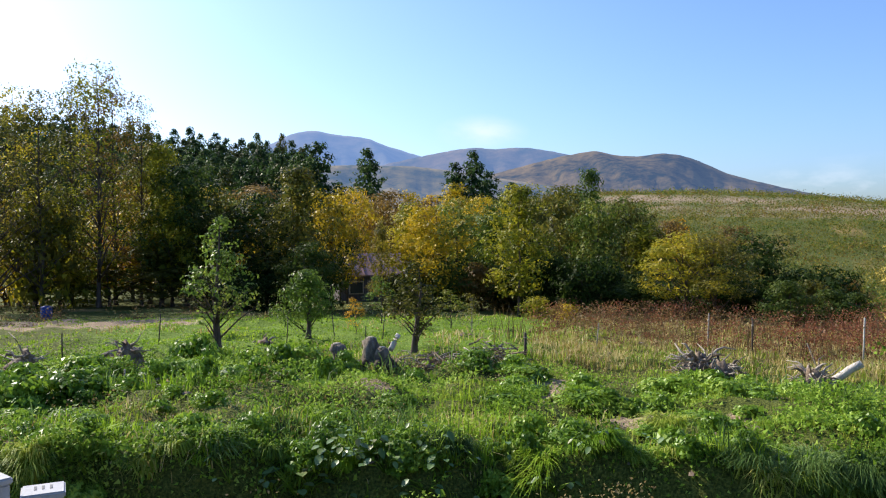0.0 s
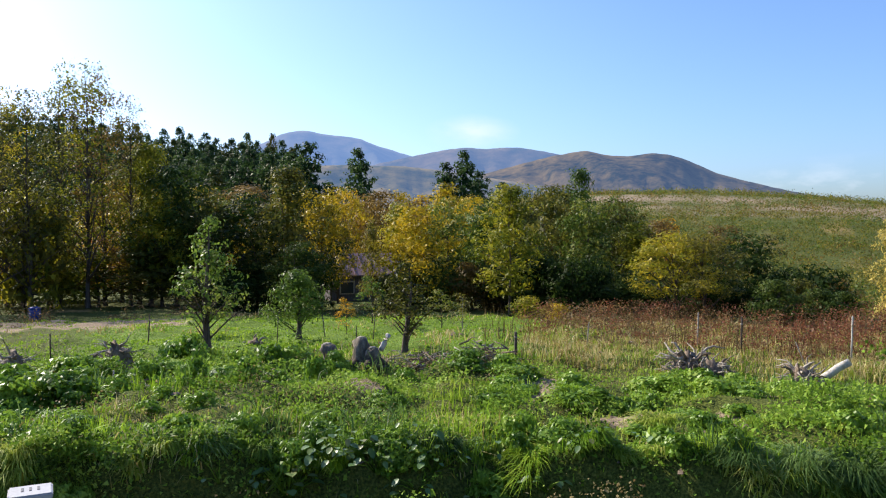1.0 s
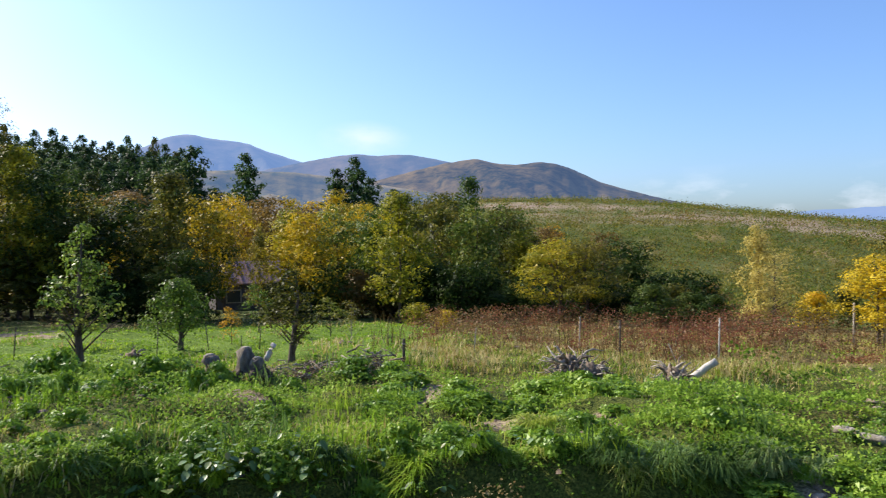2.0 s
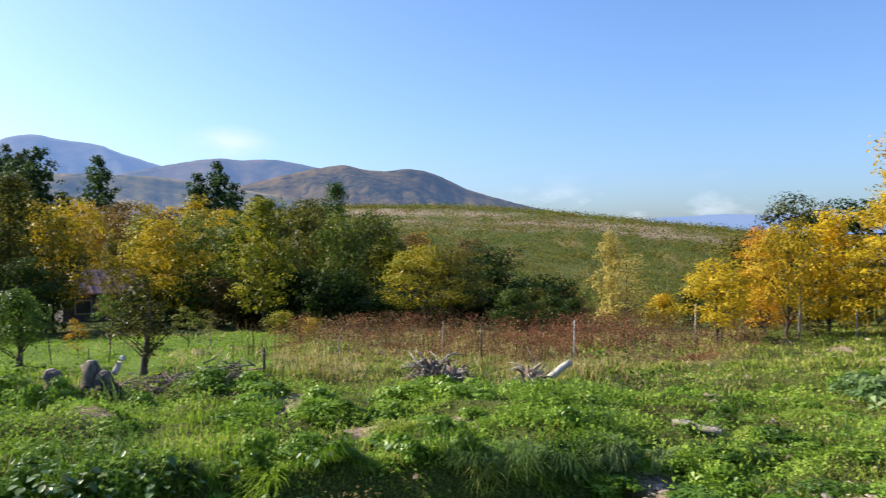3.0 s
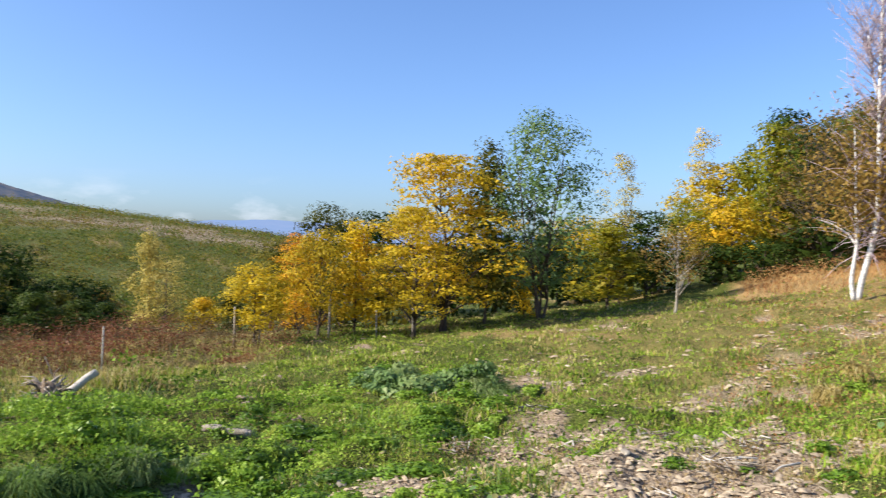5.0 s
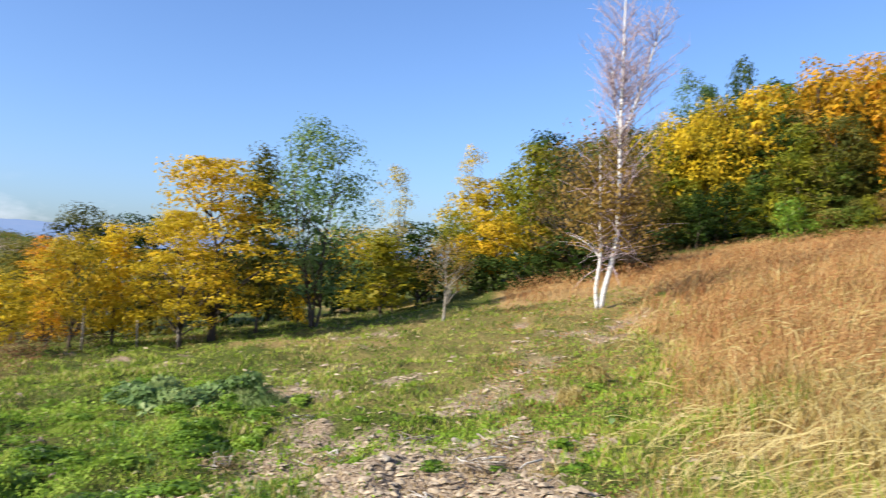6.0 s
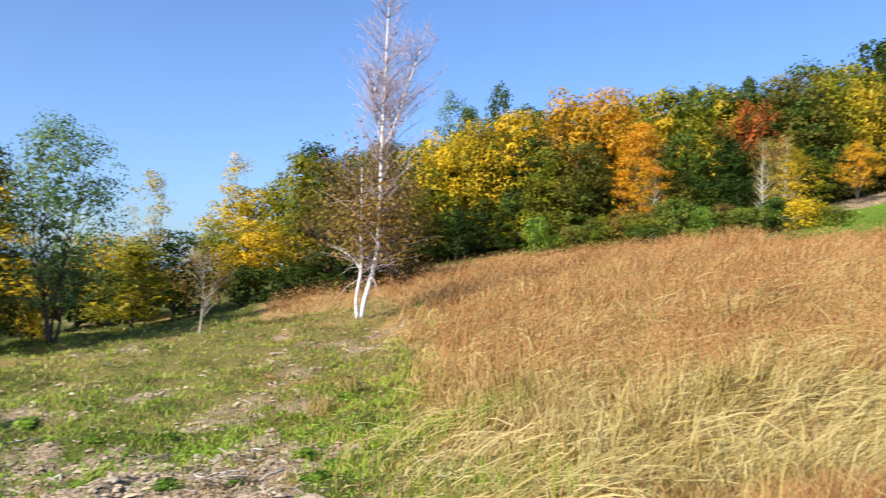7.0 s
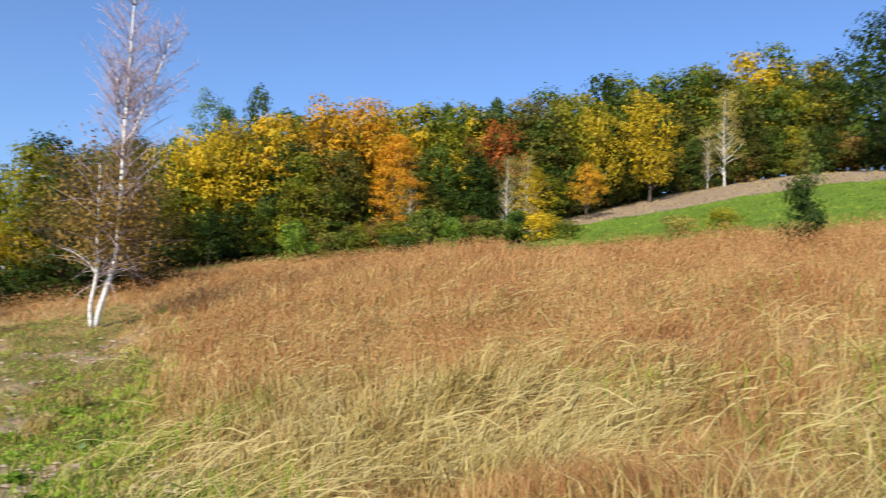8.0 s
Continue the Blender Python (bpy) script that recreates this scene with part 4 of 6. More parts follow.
# the bright group behind the open slope
for row in (
    # kind, bearing, distance, elevation of the top, width, leaf colour
    ("round_b", 38.5, 24, -0.9, 2.3, "yellow"), ("thin_b", 41.2, 26, 1.2, 2.2, "orange"), ("wide_a", 42.6, 25.5, 1.6, 2.8, "gold"), ("upright_b", 45.2, 26.5, 2.2, 2.5, "yellow"),
    ("wide_a", 43.0, 35, 3.4, 4.6, "olive"), ("round_a", 39.6, 36, 0.6, 4.0, "olive"), ("round_a", 46.6, 34, 2.9, 4.4, "darkgreen"),
    ("layered", 51.4, 26, 7.5, 6.0, "gold"), ("layered", 49.4, 25, 3.6, 3.4, "yellow"), ("upright_b", 54.6, 27.5, 8.2, 3.2, "olive"), ("multi", 58.4, 26.5, 10.4, 4.6, "bluegreen"),
    ("upright_b", 63.0, 31, 2.8, 4.2, "yellowgreen"), ("round_a", 65.4, 33, 3.4, 3.8, "green"), ("thin_b", 63.8, 32, 7.6, 2.2, "pale"), ("round_b", 61.0, 36, 3.0, 4.4, "gold"),
    ("round_a", 70.2, 39, 6.8, 5.0, "gold"), ("round_b", 68.6, 37, 4.4, 3.0, "yellowgreen"), ("thin_b", 69.2, 38, 9.2, 2.2, "yellow"), ("upright_b", 72.0, 38, 7.4, 4.0, "yellowgreen"),
    ("upright_a", 73.8, 37, 9.4, 3.8, "yellowgreen"), ("round_b", 71.0, 35, 4.6, 3.4, "gold"), ("bush_a", 73.0, 33, 1.4, 3.6, "darkgreen"), ("bush_b", 70.2, 34, 1.0, 3.4, "darkgreen"), ("bush_a", 66.0, 35, 0.8, 3.4, "darkgreen"),
    ("bush_a", 55.0, 33, 1.2, 4.0, "darkgreen"), ("bush_b", 51.5, 32, 0.8, 4.0, "darkgreen"), ("bush_a", 47.2, 30, 0.2, 3.0, "olive"), ("bush_a", 59.5, 35, 1.6, 4.4, "darkgreen"),
    ("bush_b", 62.8, 36, 1.0, 4.0, "darkgreen"), ("bush_b", 44.0, 30, -0.8, 2.6, "olive"), ("bush_b", 41.0, 29, -1.6, 2.2, "gold"), ("bush_a", 57.2, 29, -0.6, 1.6, "yellow"),
    ("brushy", 76.8, 34, 10.2, 4.4, "brown"), ("upright_a", 79.4, 34, 8.6, 3.6, "olive"), ("brushy", 80.6, 32, 9.4, 3.6, "brown"), ("bush_a", 77.2, 33, 3.4, 4.0, "darkgreen"), ("bush_b", 80.4, 34, 4.4, 4.4, "darkgreen"),
    ("far_c", 76.0, 40, 9.0, 4.5, "darkgreen"), ("far_b", 79.0, 41, 10.2, 4.5, "olive"),
):
    tree_to(*row, group="autumn trees on the slope")

proto("clear_stem", seed=33, profile=[.5, .9, 1, .95, .8, .5], aspect=1.4, clumps=60, per=26, leaf=.04, trunk_r=.028, limbs=34, base=.36, clump_r=.17, stems=1, twigs=2)
tree("clear_stem", 67.9, 24.6, 2.6, 1.75, "brown", "tree", "small grey twiggy tree with a pale trunk", BARK_PALE)
# the mixed wood on the hill: crest of the tree tops by bearing
TOP_AZ = [70, 74, 78, 82, 84.5, 86, 88, 91, 93.5, 96, 99, 102, 105, 109, 113, 117, 121, 126]
TOP_EL = [8.0, 9.6, 10.2, 11.4, 12.0, 12.4, 12.8, 14.3, 14.8, 14.2, 14.0, 14.4, 15.0, 15.8, 16.6, 17.4, 17.8, 17.8]
FOOT_R = [40, 40, 41, 42, 43, 44, 45, 45, 46, 47, 48, 49, 51, 56, 66, 74, 80, 86]
HUES = ["olive", "darkgreen", "yellowgreen", "green", "gold", "brown", "olive", "green", "yellowgreen", "olive"]
for row_k, (share, back) in enumerate(((0.42, 0), (0.72, 3.5), (0.9, 7), (1.0, 11))):
    n = (40, 34, 30, 26)[row_k]
    for k in range(n):
        az = 74 + 53 * (k + TREE_TURN.uniform(0.1, 0.9)) / n
        r = float(np.interp(az, TOP_AZ, FOOT_R)) + back + TREE_TURN.uniform(-1.2, 1.2)
        p = on(az, r)
        top = 1.6 + r * math.tan(radians(float(np.interp(az, TOP_AZ, TOP_EL))))
        h = max(2.4, (top - p.z) * share * TREE_TURN.uniform(0.86, 1.02))
        w = max(2.6, h * TREE_TURN.uniform(0.62, 0.86))
        leaf = TREE_TURN.choice(HUES if row_k else ["green", "darkgreen", "olive", "yellowgreen", "green"])
        tree(TREE_TURN.choice(["far_a", "far_b", "far_c"]), az, r, h, w, leaf, group="mixed wood on the hill")
for k in range(44):
    az = 104 + 27 * (k + TREE_TURN.uniform(0.1, 0.9)) / 44
    r = float(np.interp(az, TOP_AZ, FOOT_R)) + (1.5 if k % 2 else 5.0)
    if k % 2:
        tree(TREE_TURN.choice(["bush_a", "bush_b"]), az, r, TREE_TURN.uniform(2.5, 4.5), TREE_TURN.uniform(4, 6), TREE_TURN.choice(["darkgreen", "brown", "olive"]), "bush", "dense dark bush at the edge of the hill wood", group="mixed wood on the hill")
    else:
        tree_to(TREE_TURN.choice(["far_a", "far_b", "far_c"]), az, r, float(np.interp(az, TOP_AZ, TOP_EL)) * TREE_TURN.uniform(0.86, 0.98), TREE_TURN.uniform(5.5, 7.5), TREE_TURN.choice(["olive", "yellowgreen", "darkgreen", "green"]), group="mixed wood on the hill")
for k in range(34):
    az = 109 + 23 * (k + TREE_TURN.uniform(0.1, 0.9)) / 34
    tree(TREE_TURN.choice(["bush_a", "bush_b"]), az, float(np.interp(az, TOP_AZ, FOOT_R)) + TREE_TURN.uniform(2.5, 4), TREE_TURN.uniform(3.4, 5.2), TREE_TURN.uniform(5, 6.5), TREE_TURN.choice(["darkgreen", "darkgreen", "olive"]),
         "bush", "dense dark bush at the edge of the hill wood", group="mixed wood on the hill")
for row in (
    ("round_b", 92.8, 49, 15.0, 6.0, "orange"), ("round_a", 95.4, 50, 14.7, 5.4, "orange"), ("layered", 97.6, 46, 12.4, 4.2, "orange"), ("round_b", 83.6, 46, 11.8, 4.6, "yellow"), ("round_a", 88.6, 48, 13.0, 6.0, "gold"),
    ("round_a", 86.0, 47, 12.4, 4.6, "gold"), ("far_b", 91.2, 44, 10.4, 4.0, "yellowgreen"), ("round_b", 97.2, 57, 14.6, 5.4, "gold"), ("round_b", 105.0, 53.5, 13.9, 4.0, "red"), ("round_a", 115.4, 66, 15.4, 6.4, "gold"),
    ("round_b", 111.6, 62, 15.0, 4.6, "gold"), ("upright_b", 107.6, 50, 10.4, 3.0, "gold"), ("wide_a", 111.4, 55, 10.8, 2.8, "orange"), ("far_a", 87.4, 58, 14.9, 3.6, "darkgreen"),
    ("spire_a", 101.0, 62, 15.0, 3.6, "conifer"), ("spire_a", 104.6, 62, 15.5, 3.6, "conifer"), ("thin_b", 84.0, 52, 14.6, 3.0, "bluegreen"), ("upright_a", 85.2, 55, 13.4, 3.6, "bluegreen"),
    ("brushy", 108.0, 60, 15.6, 5.6, "brown"), ("brushy", 106.4, 62, 14.8, 5.0, "brown"), ("far_a", 102.6, 57, 14.6, 5.6, "yellowgreen"), ("far_b", 99.6, 58, 14.0, 5.6, "olive"),
    ("far_c", 90.0, 47, 11.6, 5.0, "darkgreen"), ("round_a", 93.8, 46, 11.0, 4.4, "olive"), ("far_a", 100.4, 50, 11.4, 4.6, "green"), ("far_c", 103.2, 51, 11.2, 4.6, "darkgreen"), ("thin_b", 92.6, 44.5, 8.6, 2.6, "pale"),
):
    tree_to(*row, group="mixed wood on the hill")
tree("round_a", 130.6, 74, 13.5, 9.5, "darkgreen", label="large dark shaded tree by the field")
tree("upright_b", 136.0, 74, 14.0, 9.5, "darkgreen", label="large dark shaded tree by the field")
for az, r, h in ((120.6, 77, 9.6), (119.4, 76, 6.0), (105.8, 50, 5.2), (107.0, 50, 5.0), (98.6, 46, 4.6)):
    tree("thin", az, r, h, h * 0.42, "pale", "birch_tree", "slim white-trunked birch at the edge of the field", BIRCH, group="birches at the field edge")
tree("bush_b", 126.0, 24, 2.0, 1.6, "darkgreen", "bush", "upright dark bush rising above dry grass")
tree("sapling", 126.2, 24.5, 3.4, 1.0, "green", "sapling", "spindly young tree above dry grass")
for az, r, h, w, leaf in ((108.5, 40, 1.3, 2.4, "yellow"), (106.5, 41, 1.6, 2.2, "darkgreen"), (110.4, 39, 1.0, 2.2, "yellowgreen"), (102.5, 41, 1.4, 2.4, "green"), (98, 40, 1.5, 2.8, "yellowgreen"),
                          (94, 39, 1.3, 2.6, "green"), (121, 34, 1.0, 2.0, "yellowgreen"), (118, 36, .9, 2.0, "pale"), (104.6, 40, 1.3, 2.0, "green")):
    tree("bush_a", az, r, h, w, leaf, "bush", f"{WORDS[leaf]} bush behind the dry grass")

for k in range(15):
    az = 90 + 19 * (k + TREE_TURN.random()) / 15
    leaf = TREE_TURN.choice(["green", "yellowgreen", "weed", "olive", "brown"])
    tree(TREE_TURN.choice(["bush_a", "bush_b"]), az, TREE_TURN.uniform(37.5, 42), TREE_TURN.uniform(0.6, 2.1), TREE_TURN.uniform(1.2, 2.8), leaf, "bush", f"{WORDS[leaf]} bush behind the dry grass")


def birch():
    """The tall white birch with two stems from one foot, bare above and a few brown leaves below."""
    g = np.random.default_rng(77)
    p = on(79.4, 22.4)
    base = new("birch_tree")
    base.location = (p.x, p.y, p.z - 0.05)
    side = Vector((math.cos(radians(79.4)), -math.sin(radians(79.4)), 0))    # to the right as seen from the meadow
    s = np.array(side)

    def stem(line, r0, r1, sides=9, power=1.0):
        q = np.array([s * a + np.array([0, 0, b]) + np.array(side.cross(Vector((0, 0, 1)))) * c for a, b, c in line])
        t = np.linspace(0, 1, len(q))
        fine = np.linspace(0, 1, len(q) * 4)
        q = np.stack([np.interp(fine, t, q[:, k]) for k in range(3)], 1)
        for _ in range(2):
            q[1:-1] = (q[:-2] + q[1:-1] * 2 + q[2:]) / 4
        return q, tube(q, r0 + (r1 - r0) * fine ** power, sides)

    main, mesh_main = stem([(-.16, 0, 0), (-.09, .5, 0), (.06, 1.1, 0), (.2, 1.8, 0.03), (.23, 3.0, .05), (.2, 4.2, .06), (.18, 5.4, .05), (.2, 6.6, .02), (.18, 8.0, 0), (.2, 9.4, 0), (.16, 11.0, .02)], .085, .014)
    second, mesh_second = stem([(-.25, 0, .06), (-.32, .5, .1), (-.25, 1.0, .16), (-.2, 1.5, .2), (-.25, 2.2, .25), (-.28, 3.1, .3), (-.33, 4.2, .3)], .06, .012)
    fork, mesh_fork = stem([(.19, 4.8, .06), (.42, 5.15, .15), (.66, 5.9, .25), (.85, 6.6, .3), (1.05, 7.3, .3), (1.26, 8.1, .3)], .042, .01)
    left, mesh_left = stem([(.18, 4.9, .06), (.08, 5.3, -.05), (-.02, 5.9, -.15), (-.1, 6.5, -.2), (-.14, 7.1, -.2)], .032, .008, 7)
    low, mesh_low = stem([(-.22, 1.35, .18), (-.4, 1.62, .2), (-.62, 1.78, .2), (-.85, 1.92, .25), (-1.05, 1.96, .3)], .034, .008, 6)
    low2, mesh_low2 = stem([(.1, 1.3, 0), (.3, 1.5, -.1), (.5, 1.6, -.2)], .026, .006, 6)
    child("trunk", mesh_np("trunk", *joined([mesh_main, mesh_second, mesh_fork, mesh_left, mesh_low, mesh_low2]), BIRCH), base, "white birch bark with dark scars")
    pieces, tips = [], []
    for k in range(230):
        line = (fork, main, main, left, main)[k % 5]
        i = int(g.uniform(0.38 if k % 5 in (1, 2, 4) else 0.2, 0.98) * (len(line) - 1))
        p0 = line[i]
        a = g.uniform(0, 2 * np.pi)
        ln = g.uniform(.5, 1.7) * (1.15 - 0.6 * i / len(line))
        d = np.array([np.cos(a), np.sin(a), 0]) * 0.85
        p1 = p0 + d * ln * 0.6 + [0, 0, ln * 0.55]
        p2 = p0 + d * ln + [0, 0, ln * 0.8]
        pieces.append(tube([p0, p1, p2], [.012, .008, .004], 4))
        for _ in range(9):
            u = g.uniform(0.3, 1)
            q = p0 + (p2 - p0) * u
            e = q + g.normal(0, .16, 3) + [0, 0, .2]
            pieces.append(tube([q, e], [.0055, .003], 3))
            tips.append(e)
    child("bare_crown", mesh_np("bare_crown", *joined(pieces), TWIG), base, "bare mauve-brown twigs")
    tips = np.array(tips)
    keep = (g.random(len(tips)) < 0.1) & (tips[:, 2] < 5.5)
    lower = np.vstack([-0.45 * s + g.normal(size=(4400, 3)) * [.7, .7, .85] + [0, 0, 3.0], 0.35 * s + g.normal(size=(2400, 3)) * [.6, .6, .8] + [0, 0, 2.9]])
    nn = fbm(lower[:, 0] * 2.2 + lower[:, 2], lower[:, 1] * 2.2 + lower[:, 2] * 1.7, 3)
    lower = lower[(nn > 0.48) & (lower[:, 2] > 1.5) & (lower[:, 2] < 5.2) & (np.hypot(lower[:, 0], lower[:, 1]) < 1.6)]
    c = np.vstack([tips[keep], lower])
    child("crown", mesh_np("crown", *leaf_cards(c, np.full(len(c), .11), g), LEAF["brown"]), base, "sparse brown leaves low in the crown")
    tw = []
    for k in range(110):
        line = main if k % 2 else second
        i = int(g.uniform(0.22, 0.45) * (len(line) - 1)) if k % 2 else int(g.uniform(0.4, 0.95) * (len(line) - 1))
        e = line[i] + g.normal(0, .55, 3) + [0, 0, .3]
        tw.append(tube([line[i], (line[i] + e) / 2 + [0, 0, .08], e], [.012, .008, .003], 3))
    child("side_growth", mesh_np("side_growth", *joined(tw), TWIG), base, "thin brown side branches")
    tagged(base, "tall white birch with two stems and nearly bare crown", "tree")


birch()

# ---------------------------------------------------------------- grass, weeds and litter


def scatter(n, az0, az1, r0, r1, gen):
    """Places over a sector, thinning out with distance."""
    az = np.radians(gen.uniform(az0, az1, n))
    r = np.exp(gen.uniform(math.log(r0), math.log(r1), n))
    return r * np.sin(az), r * np.cos(az), r, np.degrees(az)


def stuff(name, label, v, f, mat, category="grass"):
    return tagged(new(name, mesh_np(name, v, f, mat)), label, category, kind="stuff")


GG = np.random.default_rng(21)


def sward(name, label, n, sector, mat, tall, lean, keep, wind=(0, 0), slim=1.0):
    x, y, r, az = scatter(n, *sector, GG)
    k = keep(x, y, r, az) > GG.random(n)
    x, y, r = x[k], y[k], r[k]
    h = tall(x, y, r) * GG.uniform(0.45, 1.2, len(x)) * np.where((az[k] > 34) & (az[k] < 82), 0.6, 1.0)
    w = (0.0035 + 0.0011 * r) * GG.uniform(0.7, 1.3, len(x)) * slim
    stuff(name, label, *blades(x, y, hgt(x, y) - 0.01, h, w, GG, lean, wind), mat)


def meadow(x, y, r, az):
    d, s, c = covers(x, y)
    bank = (r < bank_edge(az) - 0.15) & (az < 36)
    return (1 - 0.72 * s) * (1 - 0.95 * np.where((az > 66) | (az < -90), d, 0)) * np.where(bank, 0.12, 1.0)


LAWN = lambda x, y, r, az: step(14.6, 17, r) * (1 - step(29, 33, r)) * step(-32, -24, az) * (1 - step(9, 13, az))
hump = lambda x, y: 0.3 + 1.7 * step(0.4, 0.7, fbm(x * 1.1, y * 1.1, 41))
sward("meadow_grass", "short uneven green meadow grass", 100000, (-35, 94, 5.2, 34), GRASS["green"], lambda x, y, r: 0.1 * hump(x, y) * (1 - 0.65 * step(14, 17, r)), 0.5,
      lambda x, y, r, az: meadow(x, y, r, az) * (0.35 + 0.65 * step(0.38, 0.6, fbm(x * 0.6, y * 0.6, 51))))
sward("lush_grass", "bright lush green grass patches", 52000, (-35, 88, 5.2, 34), GRASS["lush"], lambda x, y, r: 0.15 * hump(x, y) * (1 - 0.7 * step(14, 17, r)), 0.45,
      lambda x, y, r, az: meadow(x, y, r, az) * (1 - 0.85 * step(14.6, 16, r) * step(7, 11, az) * (az < 40)) * np.maximum(step(0.5, 0.62, fbm(x * 0.5, y * 0.5, 61)), 0.9 * step(14.5, 17, r) * (az < 10) * (az > -20)))
sward("lawn_grass", "short bright green lawn under the orchard", 60000, (-32, 12, 14.5, 32), GRASS["lush"], lambda x, y, r: 0.022 + 0.03 * hump(x, y), 0.7, lambda x, y, r, az: LAWN(x, y, r, az) * (0.25 + 0.75 * step(0.36, 0.55, fbm(x * 0.45, y * 0.45, 63))))
sward("crop_grass", "green winter crop on the upper field", 16000, (104, 144, 30, 66), GRASS["green"], lambda x, y, r: 0.13 + 0 * r, 0.4, lambda x, y, r, az: covers(x, y)[2])
sward("field_stubble", "pale stubble on the upper field", 12000, (104, 146, 44, 100), GRASS["dry"], lambda x, y, r: 0.12 + 0 * r, 0.6, lambda x, y, r, az: covers(x, y)[1])
sward("edge_grass", "bright grass fringe along the terrace edge", 16000, (-34, 42, 7.4, 10.4), GRASS["lush"], lambda x, y, r: 0.12 + 0.07 * hump(x, y), 0.6, lambda x, y, r, az: (np.abs(r - bank_edge(az) - 0.3) < 0.35) * (0.2 + 0.8 * step(0.4, 0.55, fbm(x * 0.9, y * 0.9, 69))))
sward("edge_straw", "straw-coloured grass fringe along the terrace edge", 5000, (-34, 42, 7.4, 10.4), GRASS["dry"], lambda x, y, r: 0.2 + 0 * r, 0.9, lambda x, y, r, az: (np.abs(r - bank_edge(az) - 0.15) < 0.3) * step(0.45, 0.6, fbm(x * 0.8, y * 0.8, 73)))
sward("rough_grass", "rough green grass below the red weeds", 26000, (7, 50, 14.6, 27), GRASS["green"], lambda x, y, r: 0.1 + 0.08 * hump(x, y), 0.6, lambda x, y, r, az: (0.3 + 0.7 * step(0.4, 0.58, fbm(x * 0.5, y * 0.5, 65))) * (1 - 0.75 * step(18, 20, r) * (az < 34)))
sward("dry_strip", "dry yellow grass below the red weeds", 16000, (7, 46, 14.8, 20), GRASS["dry"], lambda x, y, r: 0.12 + 0.08 * hump(x, y), 0.7, lambda x, y, r, az: 0.15 + 0.85 * step(0.42, 0.58, fbm(x * 0.4, y * 0.4, 67)), slim=0.7)
sward("thin_grass", "thin yellowing grass on the worn meadow", 56000, (44, 92, 9, 30), GRASS["green"], lambda x, y, r: 0.1 + 0.06 * hump(x, y), 0.7, lambda x, y, r, az: meadow(x, y, r, az) * 0.8)
sward("pale_grass", "pale withered grass on the worn meadow", 26000, (44, 92, 9, 30), GRASS["dry"], lambda x, y, r: 0.1 + 0.05 * hump(x, y), 0.8, lambda x, y, r, az: meadow(x, y, r, az) * (0.1 + 0.9 * step(0.45, 0.6, fbm(x * 0.6, y * 0.6, 83))), slim=0.5)
sward("coarse_grass", "tall bluish coarse grass in clumps", 34000, (-35, 74, 5.2, 20), GRASS["blue"], lambda x, y, r: 0.24 * hump(x, y), 0.8,
      lambda x, y, r, az: meadow(x, y, r, az) * step(0.56, 0.64, fbm(x * 0.42 + 3, y * 0.42, 71)) * (r < 14))
sward("dry_meadow_grass", "dry straw-coloured grass in the meadow", 60000, (-35, 96, 5.0, 34), GRASS["dry"], lambda x, y, r: 0.13 * hump(x, y), 0.6,
      lambda x, y, r, az: meadow(x, y, r, az) * np.maximum(0.9 * step(0.53, 0.66, fbm(x * 0.4, y * 0.4, 81)), np.maximum(0.7 * step(15, 18, r) * step(6, 10, az), np.maximum(0.45 * step(48, 62, az), 0.85 * step(70, 84, az)) )))


def field_share(x, y, r, az):
    d, s, c = covers(x, y)
    return np.where((az > 66) | (az < -90), d, 0) * (1 - step(36, 42, r)) * (0.25 + 0.75 * step(0.3, 0.42, fbm(x * 1.4, y * 1.4, 95, 3)))


sward("russet_grass", "russet dry grass standing in the old field", 120000, (70, 142, 5.0, 42), GRASS["russet"], lambda x, y, r: 0.48 * (0.5 + fbm(x * 0.5, y * 0.5, 91)) * (0.3 + 0.7 * step(0.45, 0.95, covers(x, y)[0])) * (0.65 + 0.35 * step(6, 13, r)), 0.5,
      lambda x, y, r, az: field_share(x, y, r, az) * np.maximum(0.9 * (1 - step(0.36, 0.6, fbm(x * 0.55, y * 0.55, 96, 3))), 0.4 + 0.6 * step(6.5, 14, r + 9 * (fbm(x * 0.5, y * 0.5, 93) - 0.5))), (0.05, -0.28), 0.55)
sward("straw_grass", "long straw-yellow grass blown over in the old field", 52000, (76, 142, 4.2, 26), GRASS["dry"], lambda x, y, r: 0.55 * (0.25 + 1.5 * fbm(x * 1.2, y * 1.2, 94)) * (0.3 + 0.7 * step(0.45, 0.95, covers(x, y)[0])), 1.0,
      lambda x, y, r, az: field_share(x, y, r, az) * (0.22 + 0.78 * step(0.36, 0.6, fbm(x * 0.55, y * 0.55, 96, 3))) * (1 - 0.5 * step(106, 116, az)) * (1 - 0.68 * step(8, 17, r + 13 * (fbm(x * 0.45, y * 0.45, 93) - 0.5))), (0.05, -0.42), 1.0)
def seed_heads(n):
    """The haze of fine russet seed heads over the old field."""
    x, y, r, az = scatter(n, 72, 142, 6.5, 38, GG)
    k = field_share(x, y, r, az) * step(6.5, 12, r) > GG.random(n)
    x, y, r = x[k], y[k], r[k]
    c = np.stack([x, y, hgt(x, y) + GG.uniform(0.2, 0.6, len(x)) * (0.7 + 0.6 * fbm(x * 0.5, y * 0.5, 91)) * (0.3 + 0.7 * step(0.45, 0.95, covers(x, y)[0]))], 1)
    v, f = leaf_cards(c, 0.018 + 0.0019 * r, GG, slim=0.36, droop=-0.8, tri=True)
    stuff("russet_seed_heads", "fine russet seed heads over the dry grass", v, f, GRASS["russet"])


